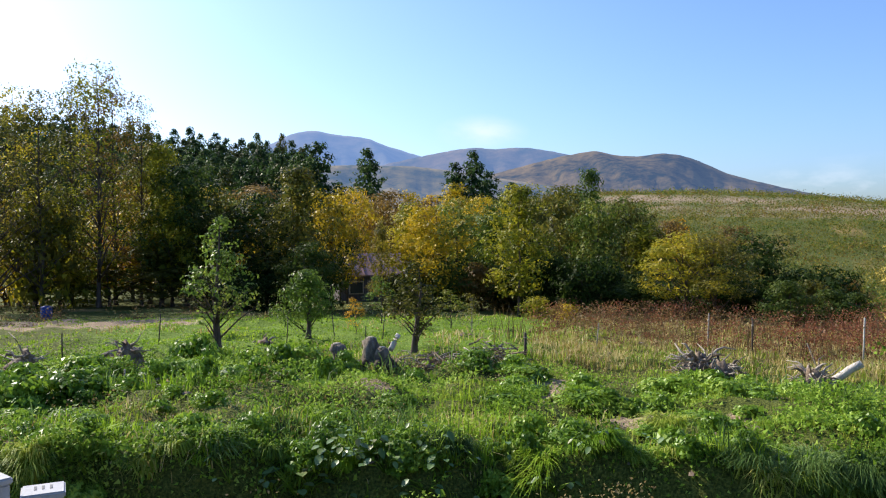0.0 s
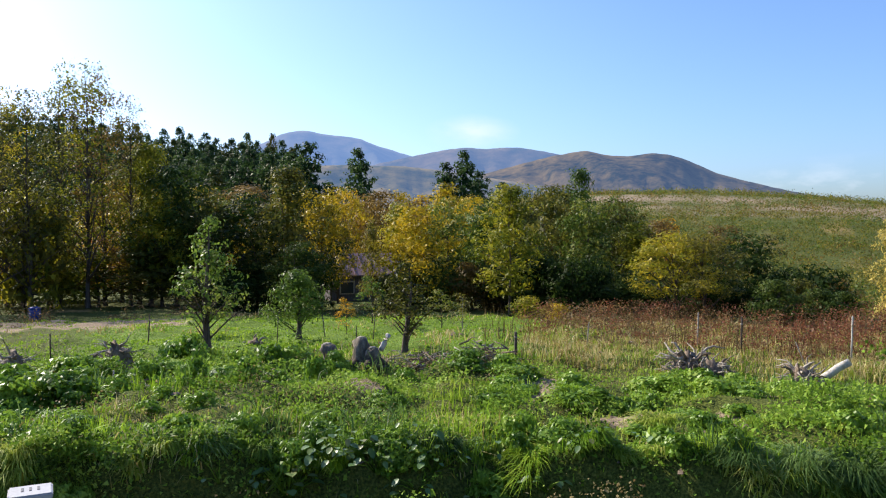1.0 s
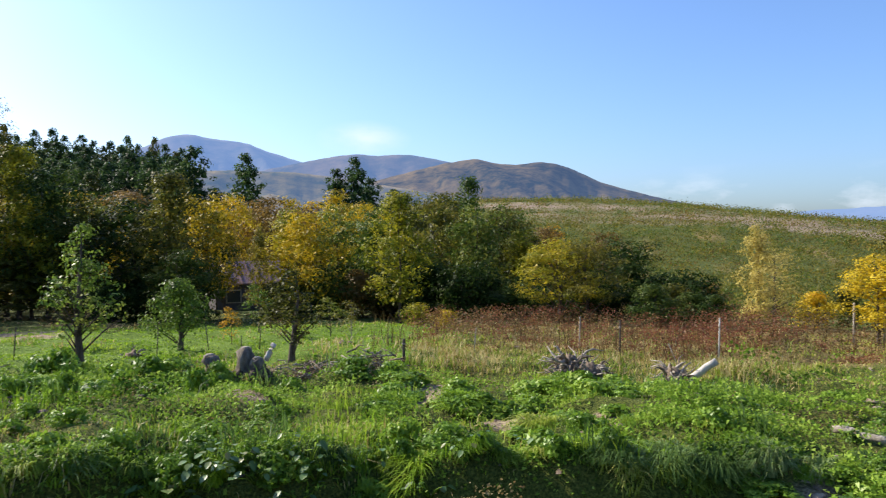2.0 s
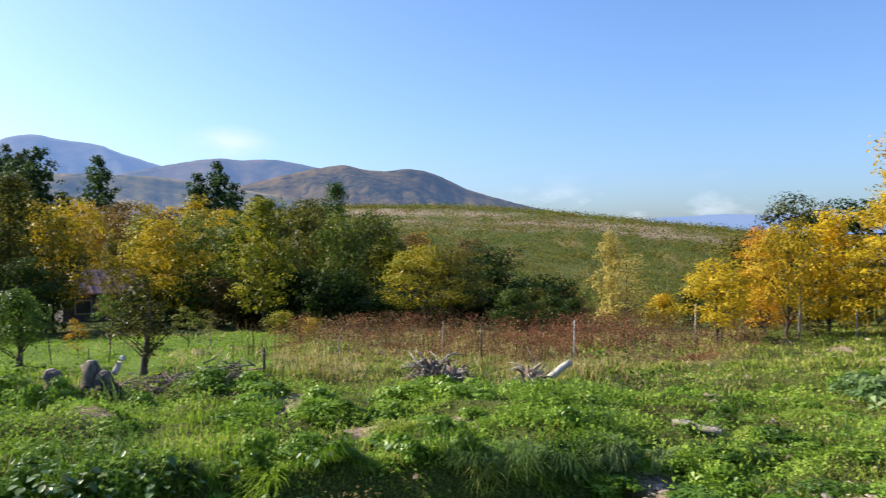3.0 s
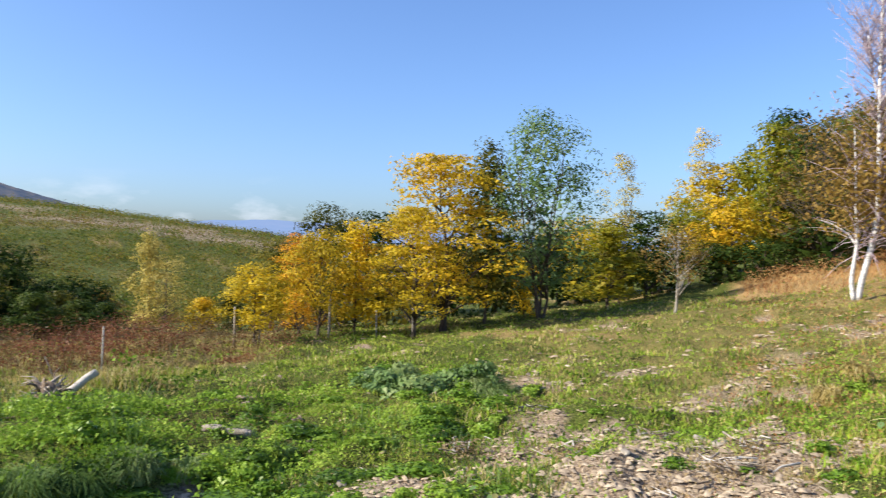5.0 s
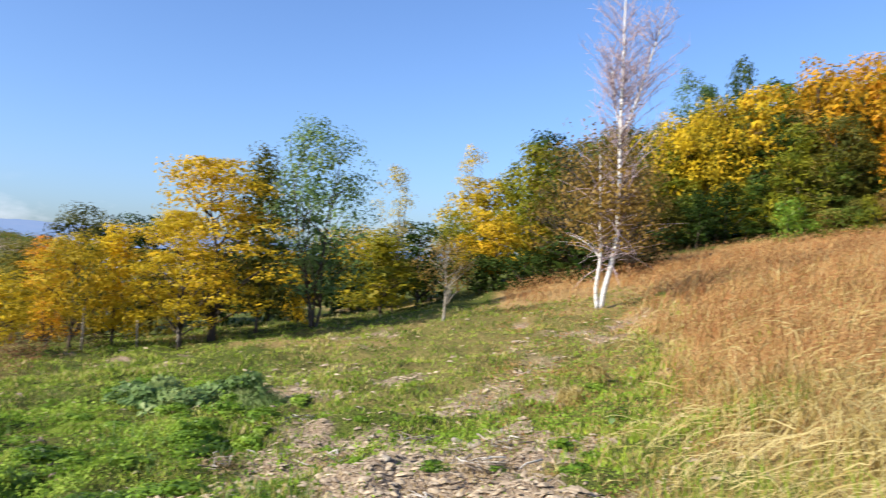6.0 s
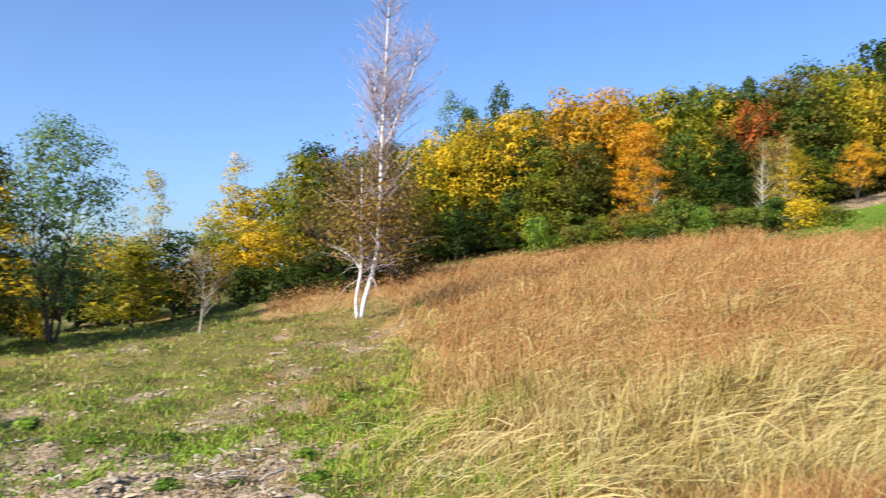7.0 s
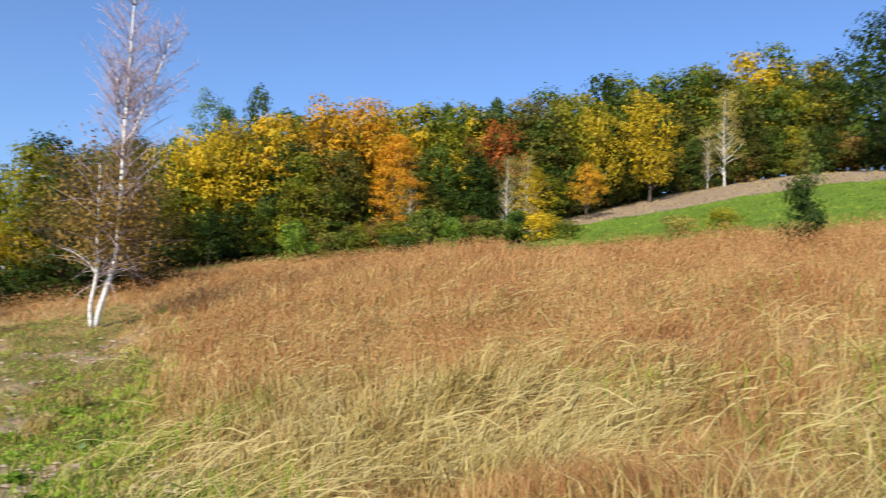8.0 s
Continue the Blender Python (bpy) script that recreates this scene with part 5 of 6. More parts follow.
seed_heads(150000)
sward("standing_grass", "short trodden grass underfoot", 12000, (-180, 180, 0.7, 5.2), GRASS["green"], lambda x, y, r: 0.07 + 0 * r, 0.5, lambda x, y, r, az: meadow(x, y, r, az * 0 + 60))
sward("near_straw", "straw-yellow grass trodden flat underfoot", 16000, (60, 240, 1.2, 5.6), GRASS["dry"], lambda x, y, r: 0.14 + 0 * r, 1.0, lambda x, y, r, az: covers(x, y)[0], (0.05, -0.42))


def fallen_stalks(n):
    """Long pale stalks lying criss-cross over the straw."""
    x, y, r, az = scatter(n, 84, 142, 4.6, 20, GG)
    k = field_share(x, y, r, az) * step(0.42, 0.58, fbm(x * 0.9, y * 0.9, 99)) > GG.random(n)
    x, y, r = x[k], y[k], r[k]
    a = GG.normal(-0.25, 1.0, len(x))
    L = GG.uniform(0.2, 0.6, len(x))
    d = np.stack([np.sin(a) * 0.6, -np.cos(a), GG.uniform(-0.05, 0.5, len(x))], 1) * L[:, None]
    w = np.stack([0 * r, 0 * r, 0.0025 + 0.0004 * r], 1)
    b = np.stack([x, y, hgt(x, y) + GG.uniform(0.05, 0.3, len(x))], 1)
    v = np.stack([b - w, b + w, b + d * 0.55 + w + [0, 0, 0.03], b + d * 0.55 - w + [0, 0, 0.03], b + d], 1).reshape(-1, 3)
    o = (np.arange(len(x)) * 5)[:, None]
    f = np.stack([o + [[0, 1, 2]], o + [[0, 2, 3]], o + [[3, 2, 4]]], 1).reshape(-1, 3)
    stuff("fallen_stalks", "pale broken stalks lying over the straw", v, f, GRASS["dry"])


fallen_stalks(4200)


def arching_stalks(n):
    """Long straw stalks that rise and bow over together in swirls."""
    x, y, r, az = scatter(n, 80, 142, 4.0, 21, GG)
    k = field_share(x, y, r, az) * (0.06 + 0.94 * step(0.42, 0.56, fbm(x * 0.55, y * 0.55, 96, 3))) * (1 - 0.45 * step(9, 16, r)) > GG.random(n)
    x, y, r = x[k], y[k], r[k]
    m = len(x)
    a = math.pi + 3.2 * (fbm(x * 0.45, y * 0.45, 98, 3) - 0.5) + GG.normal(0, 0.55, m)
    d = np.stack([np.sin(a), np.cos(a), 0 * a], 1)
    L = GG.uniform(0.35, 0.95, m)
    rise, bow = GG.uniform(0.5, 1.0, m), GG.uniform(0.25, 0.75, m)
    across = np.stack([-np.cos(a) * 0.8, np.sin(a) * 0.8, 0.6 + 0 * a], 1) * (0.0016 + 0.00036 * r)[:, None]
    base = np.stack([x, y, hgt(x, y)], 1)
    rings = []
    for t in (0, 0.25, 0.5, 0.75, 1.0):
        c = base + d * (L * (0.35 * t + 0.5 * t * t))[:, None] + np.array([0, 0, 1.0]) * (L * (rise * t - bow * t * t))[:, None]
        rings += [c - across * (1 - 0.7 * t), c + across * (1 - 0.7 * t)]
    v = np.stack(rings, 1).reshape(-1, 3)
    o = (np.arange(m) * 10)[:, None]
    f = np.stack([o + [[2 * j, 2 * j + 1, 2 * j + 3, 2 * j + 2]] for j in range(4)], 1).reshape(-1, 4)
    stuff("arching_stalks", "long straw-yellow stalks bowed over in swirls", v, f, GRASS["dry"])


arching_stalks(26000)
sward("green_field_grass", "green blades among the dry grass", 9000, (84, 140, 3.6, 16), GRASS["green"], lambda x, y, r: 0.4 + 0 * r, 0.5,
      lambda x, y, r, az: step(0.55, 0.66, fbm(x * 0.8, y * 0.8, 97)))


def weeds(name, label, n, sector, mat, leaf, tall, keep, per=12, spread=0.12, tri=False):
    x, y, r, az = scatter(n, *sector, GG)
    k = keep(x, y, r, az) > GG.random(n)
    x, y, r = x[k], y[k], r[k]
    x, y, r = (np.repeat(q, per) for q in (x, y, r))
    h = tall * GG.uniform(0.1, 1.0, len(x)) * (0.3 + 1.2 * step(0.4, 0.65, fbm(x * 1.3, y * 1.3, 43)))
    x, y = x + GG.normal(0, spread, len(x)), y + GG.normal(0, spread, len(x))
    c = np.stack([x, y, hgt(x, y) + h], 1)
    v, f = leaf_cards(c, (leaf * np.where(y > x * 0.95, 1.0, 0.7) + 0.0011 * r) * GG.uniform(0.7, 1.2, len(x)), GG, up=1.3, slim=0.75, tri=tri)
    stuff(name, label, v, f, mat, "plant")


weeds("broadleaf_weeds", "low broad-leaved green weeds in the meadow", 21000, (-35, 88, 5.6, 18), GRASS["weed"], 0.037, 0.16,
      lambda x, y, r, az: meadow(x, y, r, az) * (0.1 + 0.9 * step(0.45, 0.62, fbm(x * 0.55 + 9, y * 0.55, 101))) * np.where((r > 14.4) & (az > -20) & (az < 36), 0.1, 1.0) * (1 - 0.65 * step(48, 60, az) * step(9, 13, r)), 15, 0.11, True)
weeds("tall_weeds", "taller leafy green weeds beside the stumps", 900, (-35, 66, 4.6, 18), GRASS["weed"], 0.06, 0.42,
      lambda x, y, r, az: meadow(x, y, r, az) * step(0.54, 0.62, fbm(x * 0.35 + 5, y * 0.35, 111)), 26, 0.16)
weeds("bank_weeds", "broad-leaved weeds hanging on the shaded bank", 1700, (-34, 34, 6.7, 8.6), GRASS["weed"], 0.036, 0.2,
      lambda x, y, r, az: (np.abs(r - bank_edge(az) - 0.2) < 0.3) * (0.2 + 0.8 * step(0.42, 0.55, fbm(x * 1.6, y * 1.6, 113))), 16, 0.1)
weeds("foot_weeds", "leafy weeds and dead leaves at the foot of the bank", 200, (-12, 10, 6.5, 6.9), GRASS["weed"], 0.024, 0.45,
      lambda x, y, r, az: 0.15 + 0.85 * step(0.42, 0.58, fbm(x * 1.1, y * 1.1, 115)), 18, 0.1)
weeds("foot_litter", "brown dead leaves at the foot of the bank", 200, (-14, 16, 6.5, 7.0), GRASS["brownweed"], 0.024, 0.45,
      lambda x, y, r, az: step(0.45, 0.6, fbm(x * 1.4, y * 1.4, 117)), 14, 0.1)
weeds("dead_weeds", "brown withered weeds between the green clumps", 1700, (-33, 62, 8.4, 16), GRASS["brownweed"], 0.016, 0.2,
      lambda x, y, r, az: meadow(x, y, r, az) * step(0.5, 0.62, fbm(x * 0.6, y * 0.6, 119)) * np.where((az > -20) & (az < 8), r < 14, True), 16, 0.13, True)
weeds("red_weeds", "reddish autumn weeds and brambles along the field", 1900, (5, 43, 18.0, 31), GRASS["redweed"], 0.026, 0.55,
      lambda x, y, r, az: step(6, 10, az) * (1 - step(36, 42, az)) * (0.1 + 0.9 * step(0.45, 0.6, fbm(x * 0.5, y * 0.5, 121))), 44, 0.11)
weeds("low_red_weeds", "low patch of reddened weeds beside the straw", 60, (81, 87, 6.6, 7.8), GRASS["redweed"], 0.02, 0.12, lambda x, y, r, az: 0.8 + 0 * r, 14, 0.09, True)
weeds("brown_weeds", "brown withered weeds along the wood edge", 2300, (-36, 45, 19, 34), GRASS["brownweed"], 0.03, 0.55,
      lambda x, y, r, az: np.where((az > -17) & (az < 9), 0.1 * (r > 28), np.where((az < 0) & (r < 29), 0.0, 0.15 + 0.8 * step(0.45, 0.6, fbm(x * 0.4, y * 0.4, 125)))), 30, 0.2)
sward("weed_stalks", "thin dry stalks among red weeds", 2600, (4, 44, 17.0, 31), GRASS["brownweed"], lambda x, y, r: 0.6 + 0 * r, 0.25, lambda x, y, r, az: step(0.42, 0.6, fbm(x * 0.5, y * 0.5, 127)), slim=0.6)


def hill_scrub(name, label, n, leaf, cond):
    x, y, r, az = scatter(n, 3, 62, 46, 318, GG)
    # planted rows along the slope
    k = cond(x, y, r, az) > GG.random(n)
    x, y, r = x[k], y[k], r[k]
    per = 22
    x, y, r = (np.repeat(q, per) for q in (x, y, r))
    s = 0.35 + 0.0035 * r
    x, y = x + GG.normal(0, 1, len(x)) * s, y + GG.normal(0, 1, len(x)) * s
    c = np.stack([x, y, hgt(x, y) + np.abs(GG.normal(0, 0.5, len(x))) * s * 1.2], 1)
    v, f = leaf_cards(c, s * 0.36, GG, up=1.2, tri=True)
    stuff(name, label, v, f, leaf, "shrub")


open_hill = lambda x, y, r, az: (1 - 0.72 * covers(x, y)[1])
hill_scrub("hill_scrub_green", "green scrub in rows on the far slope", 4200, LEAF["green"], lambda x, y, r, az: open_hill(x, y, r, az) * step(0.34, 0.5, fbm(x / 14, y / 9, 131)))
hill_scrub("hill_scrub_olive", "olive and yellowing scrub on the far slope", 8600, LEAF["olive"], lambda x, y, r, az: open_hill(x, y, r, az) * 0.9)
hill_scrub("hill_crest_scrub", "yellow-green scrub along the crest of the slope", 9000, LEAF["yellowgreen"], lambda x, y, r, az: step(284, 292, r) * 0.9)
hill_scrub("hill_scrub_brown", "brown scrub on the far slope", 2600, LEAF["brown"], lambda x, y, r, az: np.maximum(0.8 * covers(x, y)[1], step(0.5, 0.62, fbm(x / 20, y / 12, 141))))


def litter(name, label, n, sector, mat, size, keep):
    """Chips of wood and clods lying on the soil, each a small wedge."""
    x, y, r, az = scatter(n, *sector, GG)
    k = keep(x, y, r, az) > GG.random(n)
    x, y, r = x[k], y[k], r[k]
    m = len(x)
    L = size * GG.uniform(0.4, 1.6, m) * (0.7 + 0.03 * r)
    a = GG.uniform(0, 2 * np.pi, m)
    d = np.stack([np.cos(a), np.sin(a), GG.normal(0, .15, m)], 1) * L[:, None]
    e = np.stack([-np.sin(a), np.cos(a), GG.normal(0, .15, m)], 1) * (L * GG.uniform(0.2, 0.6, m))[:, None]
    b = np.stack([x, y, hgt(x, y) + 0.01], 1)
    t = b + np.stack([0 * a, 0 * a, L * GG.uniform(0.2, 0.5, m)], 1)
    v = np.stack([b - d - e, b + d - e * 0.7, b + d * 0.9 + e, b - d * 0.8 + e, t - d * 0.5, t + d * 0.55 + e * 0.2], 1).reshape(-1, 3)
    o = (np.arange(m) * 6)[:, None]
    f = np.stack([o + [q] for q in ([0, 1, 5], [0, 5, 4], [1, 2, 5], [2, 3, 4], [2, 4, 5], [3, 0, 4])], 1).reshape(-1, 3)
    stuff(name, label, v, f, mat, "litter")


soil_here = lambda x, y, r, az: covers(x, y)[1] * (r < 24) + 0.03
litter("wood_chips", "pale wood chips and root scraps on bare soil", 10500, (44, 90, 5.2, 25), rough_material("wood_chip", [(.24, .175, .11), (.46, .36, .24), (.7, .6, .45)], 12, 0.3, 0.9), 0.04, soil_here)
litter("soil_clods", "crumbly brown soil clods", 9500, (30, 92, 3.4, 20), rough_material("soil_clod", [(.18, .135, .09), (.34, .265, .185), (.5, .42, .31)], 9, 0.6, 0.95), 0.05, soil_here)
litter("meadow_litter", "scraps of dead stalks in the meadow", 2600, (-35, 60, 4, 20), ROOT, 0.05, lambda x, y, r, az: 0.15 + 0.8 * covers(x, y)[1])

# ---------------------------------------------------------------- stumps, logs, posts and the rest on the meadow


def thing(name, p, turn=0.0):
    ob = new(name)
    ob.empty_display_size = 0.2
    ob.matrix_basis = Matrix.LocRotScale(p, Euler((0, 0, turn)), (1, 1, 1))
    return ob


def wood_tube(points, radii, mat, parent, name, label="", sides=10, knob=0.0, seed=0):
    g = np.random.default_rng(seed)
    v, f = tube(points, radii, sides)
    if knob:
        v = v + (g.random((len(v), 1)) - 0.5) * knob * (v - np.mean(np.asarray(points), 0)) * [1, 1, 0.3]
    return child(name, mesh_np(name, v, f, mat), parent, label)


def root_stump(az, r, w, h, seed, label, roots=26, trunk=True, lift=0.0):
    """A grubbed-out stump lying with its plate of roots in the air."""
    g = np.random.default_rng(seed)
    ob = thing("tree_stump", on(az, r, -0.06 + lift), g.uniform(0, 6))
    z = np.linspace(0, h * 0.75, 6)
    body = np.stack([g.normal(0, .02, 6), g.normal(0, .02, 6), z], 1)
    wood_tube(body, w * np.array([.3, .29, .25, .2, .13, .05]), ROOT, ob, "body", "rough dark root plate", 11, 1.1, seed)
    for k in range(roots):
        a = g.uniform(0, 2 * np.pi)
        d = np.array([np.cos(a), np.sin(a), 0])
        z0 = g.uniform(0.15, 0.7) * h
        L = g.uniform(0.2, 0.5) * w
        p0 = d * w * g.uniform(0.05, 0.3) + [0, 0, z0]
        d2 = d + g.normal(0, .7, 3) * [1, 1, .35]
        d2 /= np.linalg.norm(d2)
        p1 = p0 + d2 * L * 0.45 + [0, 0, g.normal(0.04, .08) * w]
        p2 = p1 + (d2 + g.normal(0, .5, 3)) * L * 0.35
        p2[2] = max(p2[2], 0.03)
        rr = g.uniform(.01, .034)
        pp = np.array([p0, (p0 + p1) / 2 + g.normal(0, .02, 3), p1, p2])
        wood_tube(pp, [rr, rr * .9, rr * .7, rr * .25], WOOD_GREY if k % 3 else ROOT, ob, "root", sides=6, seed=seed + k)
    if trunk:
        wood_tube([(0, 0, h * 0.4), (.02, 0, h * 0.75), (.05, .02, h)], [w * .15, w * .11, w * .05], ROOT, ob, "trunk", "broken dark stem", 9, 0.8, seed)
    return tagged(ob, label, "stump", "grubbed stumps in the meadow")


def cut_stump(az, r, dia, h, seed, label, tilt=0.0):
    g = np.random.default_rng(seed)
    ob = thing("tree_stump", on(az, r, -0.08), g.uniform(0, 6))
    pts = [(0, 0, 0), (tilt * .2 * h, 0, h * .3), (tilt * .6 * h, 0, h * .75), (tilt * .85 * h, 0, h * .95), (tilt * h, 0, h + .05)]
    wood_tube(pts, dia / 2 * np.array([1.3, 1.05, 1.0, .92, .6]), STUMP, ob, "body", "weathered grey-brown bark", 14, 0.5, seed)
    wood_tube([(tilt * h, 0, h + .045), (tilt * h, 0, h + .075)], [dia * .27, dia * .2], WOOD_GREY, ob, "cut_face", "worn grey cut face", 14, 0.1, seed)
    for k in range(5):
        a = k * 1.26 + g.uniform(0, .5)
        d = np.array([np.cos(a), np.sin(a), 0])
        wood_tube([d * dia * .35 + [0, 0, .18], d * dia * .8 + [0, 0, .1], d * dia * 1.2 + [0, 0, .03]], [.07, .05, .02], BARK, ob, "root", sides=7, seed=seed + k)
    return tagged(ob, label, "stump", "grubbed stumps in the meadow")


def brush_pile(az, r, w, h, seed, label, n=70):
    g = np.random.default_rng(seed)
    ob = thing("brush_pile", on(az, r, -0.03), 0)
    for k in range(n):
        a = g.uniform(0, 2 * np.pi)
        d = np.array([np.cos(a), np.sin(a), g.normal(0.1, .35)])
        c = np.array([g.normal(0, .22) * w, g.normal(0, .16) * w, abs(g.normal(.35, .3)) * h])
        L = g.uniform(.15, .45) * w
        p = np.array([c - d * L / 2, c + g.normal(0, .03, 3), c + d * L / 2])
        p[:, 2] = np.clip(p[:, 2], .01, h)
        rr = g.uniform(.007, .02) * (1.0 if h > .25 else .7)
        wood_tube(p, [rr, rr * .8, rr * .3], (WOOD_PALE if h < .25 and k % 4 == 1 else WOOD_GREY) if k % 2 else ROOT, ob, "branch", sides=5)
    c = np.stack([g.normal(0, .25, 400) * w, g.normal(0, .2, 400) * w, np.abs(g.normal(.25, .25, 400)) * h], 1)
    litter_part = child("leaf_litter", mesh_np("leaf_litter", *leaf_cards(c, np.full(400, .045), g), GRASS["straw"]), ob, "withered brown leaves")
    tagged(litter_part, kind="stuff")
    return tagged(ob, label, "brush pile")


root_stump(18.7, 13.8, 1.0, .82, 201, "upturned stump with bleached tangled roots in grass", 74, False)
root_stump(20.2, 13.6, .85, .62, 202, "upturned stump with pale broken roots", 56, False)
root_stump(26.0, 14.6, .85, .66, 203, "upturned stump with pale curling roots", 62, False)
root_stump(-27.8, 14.4, .75, .62, 204, "old grey stump with arching roots among weeds", 34, False)
root_stump(-21.6, 14.6, .8, .75, 205, "dark upturned stump with jagged roots", 36, False)
root_stump(-23.6, 14.4, .6, .5, 206, "small dark root stump in weeds", 18, False)
root_stump(-12.3, 19.2, .7, .3, 207, "low dark rotting stump on the lawn", 12, False)
cut_stump(-4.75, 13.9, .3, .52, 211, "upright sawn tree stump with grey bark")
cut_stump(-6.8, 14.4, .32, .42, 212, "leaning broken stump with shaggy bark", .25)
cut_stump(-3.9, 13.7, .26, .34, 213, "low dark stump in nettles")
brush_pile(-1.2, 14.0, 1.1, .42, 221, "pile of bleached branches and roots in grass", 90)
brush_pile(0.8, 13.8, 1.0, .38, 222, "pile of grey roots with withered leaves", 80)
brush_pile(4.4, 14.3, 1.0, .55, 223, "heap of dry roots and stalks", 90)
brush_pile(5.6, 14.2, .9, .45, 224, "heap of dry roots and weeds", 70)
brush_pile(-18.8, 12.2, 1.2, .2, 225, "flat scatter of dead branches on soil", 60)
brush_pile(-15.6, 12.0, .9, .16, 226, "flat scatter of dead sticks on soil", 40)
brush_pile(27.4, 12.7, .9, .14, 227, "scatter of pale sticks on the ground", 40)
brush_pile(67.5, 10.6, 1.3, .12, 228, "scatter of pale root scraps on soil", 60)
brush_pile(59.0, 12.0, 1.2, .14, 229, "scatter of bleached sticks on soil", 50)
brush_pile(72.4, 8.2, 1.0, .12, 231, "scatter of bleached root scraps on soil", 32)
brush_pile(69.0, 7.6, .9, .1, 232, "scatter of pale broken sticks on soil", 24)
brush_pile(62.6, 9.2, 1.0, .1, 233, "scatter of pale broken sticks on soil", 26)
brush_pile(74.6, 9.4, .9, .1, 234, "scatter of bleached root scraps on soil", 26)
brush_pile(55.0, 9.8, .8, .1, 235, "scatter of sticks and clods on soil", 24)
brush_pile(47.5, 8.6, .7, .12, 230, "scatter of sticks and clods on soil", 36)


def log(p, direction, length, dia, label, seed, mat=None, end_label="pale sawn end"):
    g = np.random.default_rng(seed)
    d = Vector(direction).normalized()
    ob = thing("log", p)
    pts = np.array([d * (length * t) + Vector(g.normal(0, .006, 3)) for t in np.linspace(0, 1, 7)])
    wood_tube(pts, dia / 2 * np.array([1.05, 1.02, 1, 1, .98, .98, .97]), mat or WOOD_PALE, ob, "bark", "bleached grey wood", 12, 0.06, seed)
    for q, sgn in ((pts[-1], 1), (pts[0], -1)):
        e = np.array(d) * 0.012 * sgn
        wood_tube([q - e * .2, q + e], [dia * .46, dia * .42], CUT, ob, "sawn_end", end_label, 12)
    return tagged(ob, label, "log")


a = radians(27.2)
log(on(27.0, 14.6, .22), (math.cos(a) * .8, -math.sin(a) * .8, .6), .56, .135, "bleached log sticking up out of grass", 301)
q1, q0 = on(39.6, 10.0, .12), on(36.4, 10.2, .11)
log(q0, q1 - q0, (q1 - q0).length, .085, "small pale sawn log lying in grass", 302, WOOD_GREY)
log(on(-3.3, 13.9, .25), (.25, .1, .5), .3, .1, "short pale broken branch stub", 303)


def post(az, r, h, dia, mat, label, lean=(0, 0), name="fence_post"):
    ob = thing(name, on(az, r, -0.05))
    x, y = lean
    wood_tube([(0, 0, 0), (x * .5, y * .5, h * .5), (x, y, h), (x, y, h + dia * .25)], [dia * .5, dia * .48, dia * .45, dia * .2], mat, ob, "shaft", "", 8, 0.1, int(az * 10) % 1000)
    wood_tube([(x * .82, y * .82, h * .82), (x * .84, y * .84, h * .86)], [dia * .6, dia * .6], WOOD_GREY, ob, "tie", "twist of old twine", 8)
    return tagged(ob, label, "post", "posts and stakes on the meadow")


for az, r, h, dia, mat, lean in ((28.8, 17.2, 1.05, .036, WOOD_PALE, (.02, 0)), (36.9, 24, 1.15, .07, WOOD_GREY, (0, 0)), (43.4, 25, 1.35, .07, WOOD_GREY, (.03, 0)), (6.55, 15.4, .55, .06, BARK, (0, 0)),
                                 (19.2, 19, .95, .04, BARK_PALE, (.02, 0)), (22.1, 18, .95, .045, BARK, (0, 0)), (38.6, 24, .8, .06, BARK_PALE, (0, 0)), (11.6, 18, .6, .03, BARK_PALE, (.05, 0)),
                                 (-19.6, 18, .7, .03, BARK, (.05, 0)), (-25.6, 16, .6, .03, BARK, (0, 0)), (-7.4, 19, .75, .025, BARK, (-.08, 0)), (-5.2, 19, .6, .025, BARK, (0, 0)),
                                 (-4.0, 20, .7, .025, BARK, (.05, 0)), (-10.9, 19, .7, .025, BARK, (.04, 0)), (49.4, 25, 1.0, .06, WOOD_GREY, (0, 0)), (26.5, 16, .7, .02, WOOD_GREY, (-.3, 0)),
                                 (-21.7, 12.6, .35, .03, CUT, (0, 0)), (46.8, 25, .9, .05, BARK_PALE, (0, .02))):
    post(az, r, h, dia, mat, "weathered slim wooden stake in the grass" if dia < .05 else "weathered grey wooden fence post", lean)


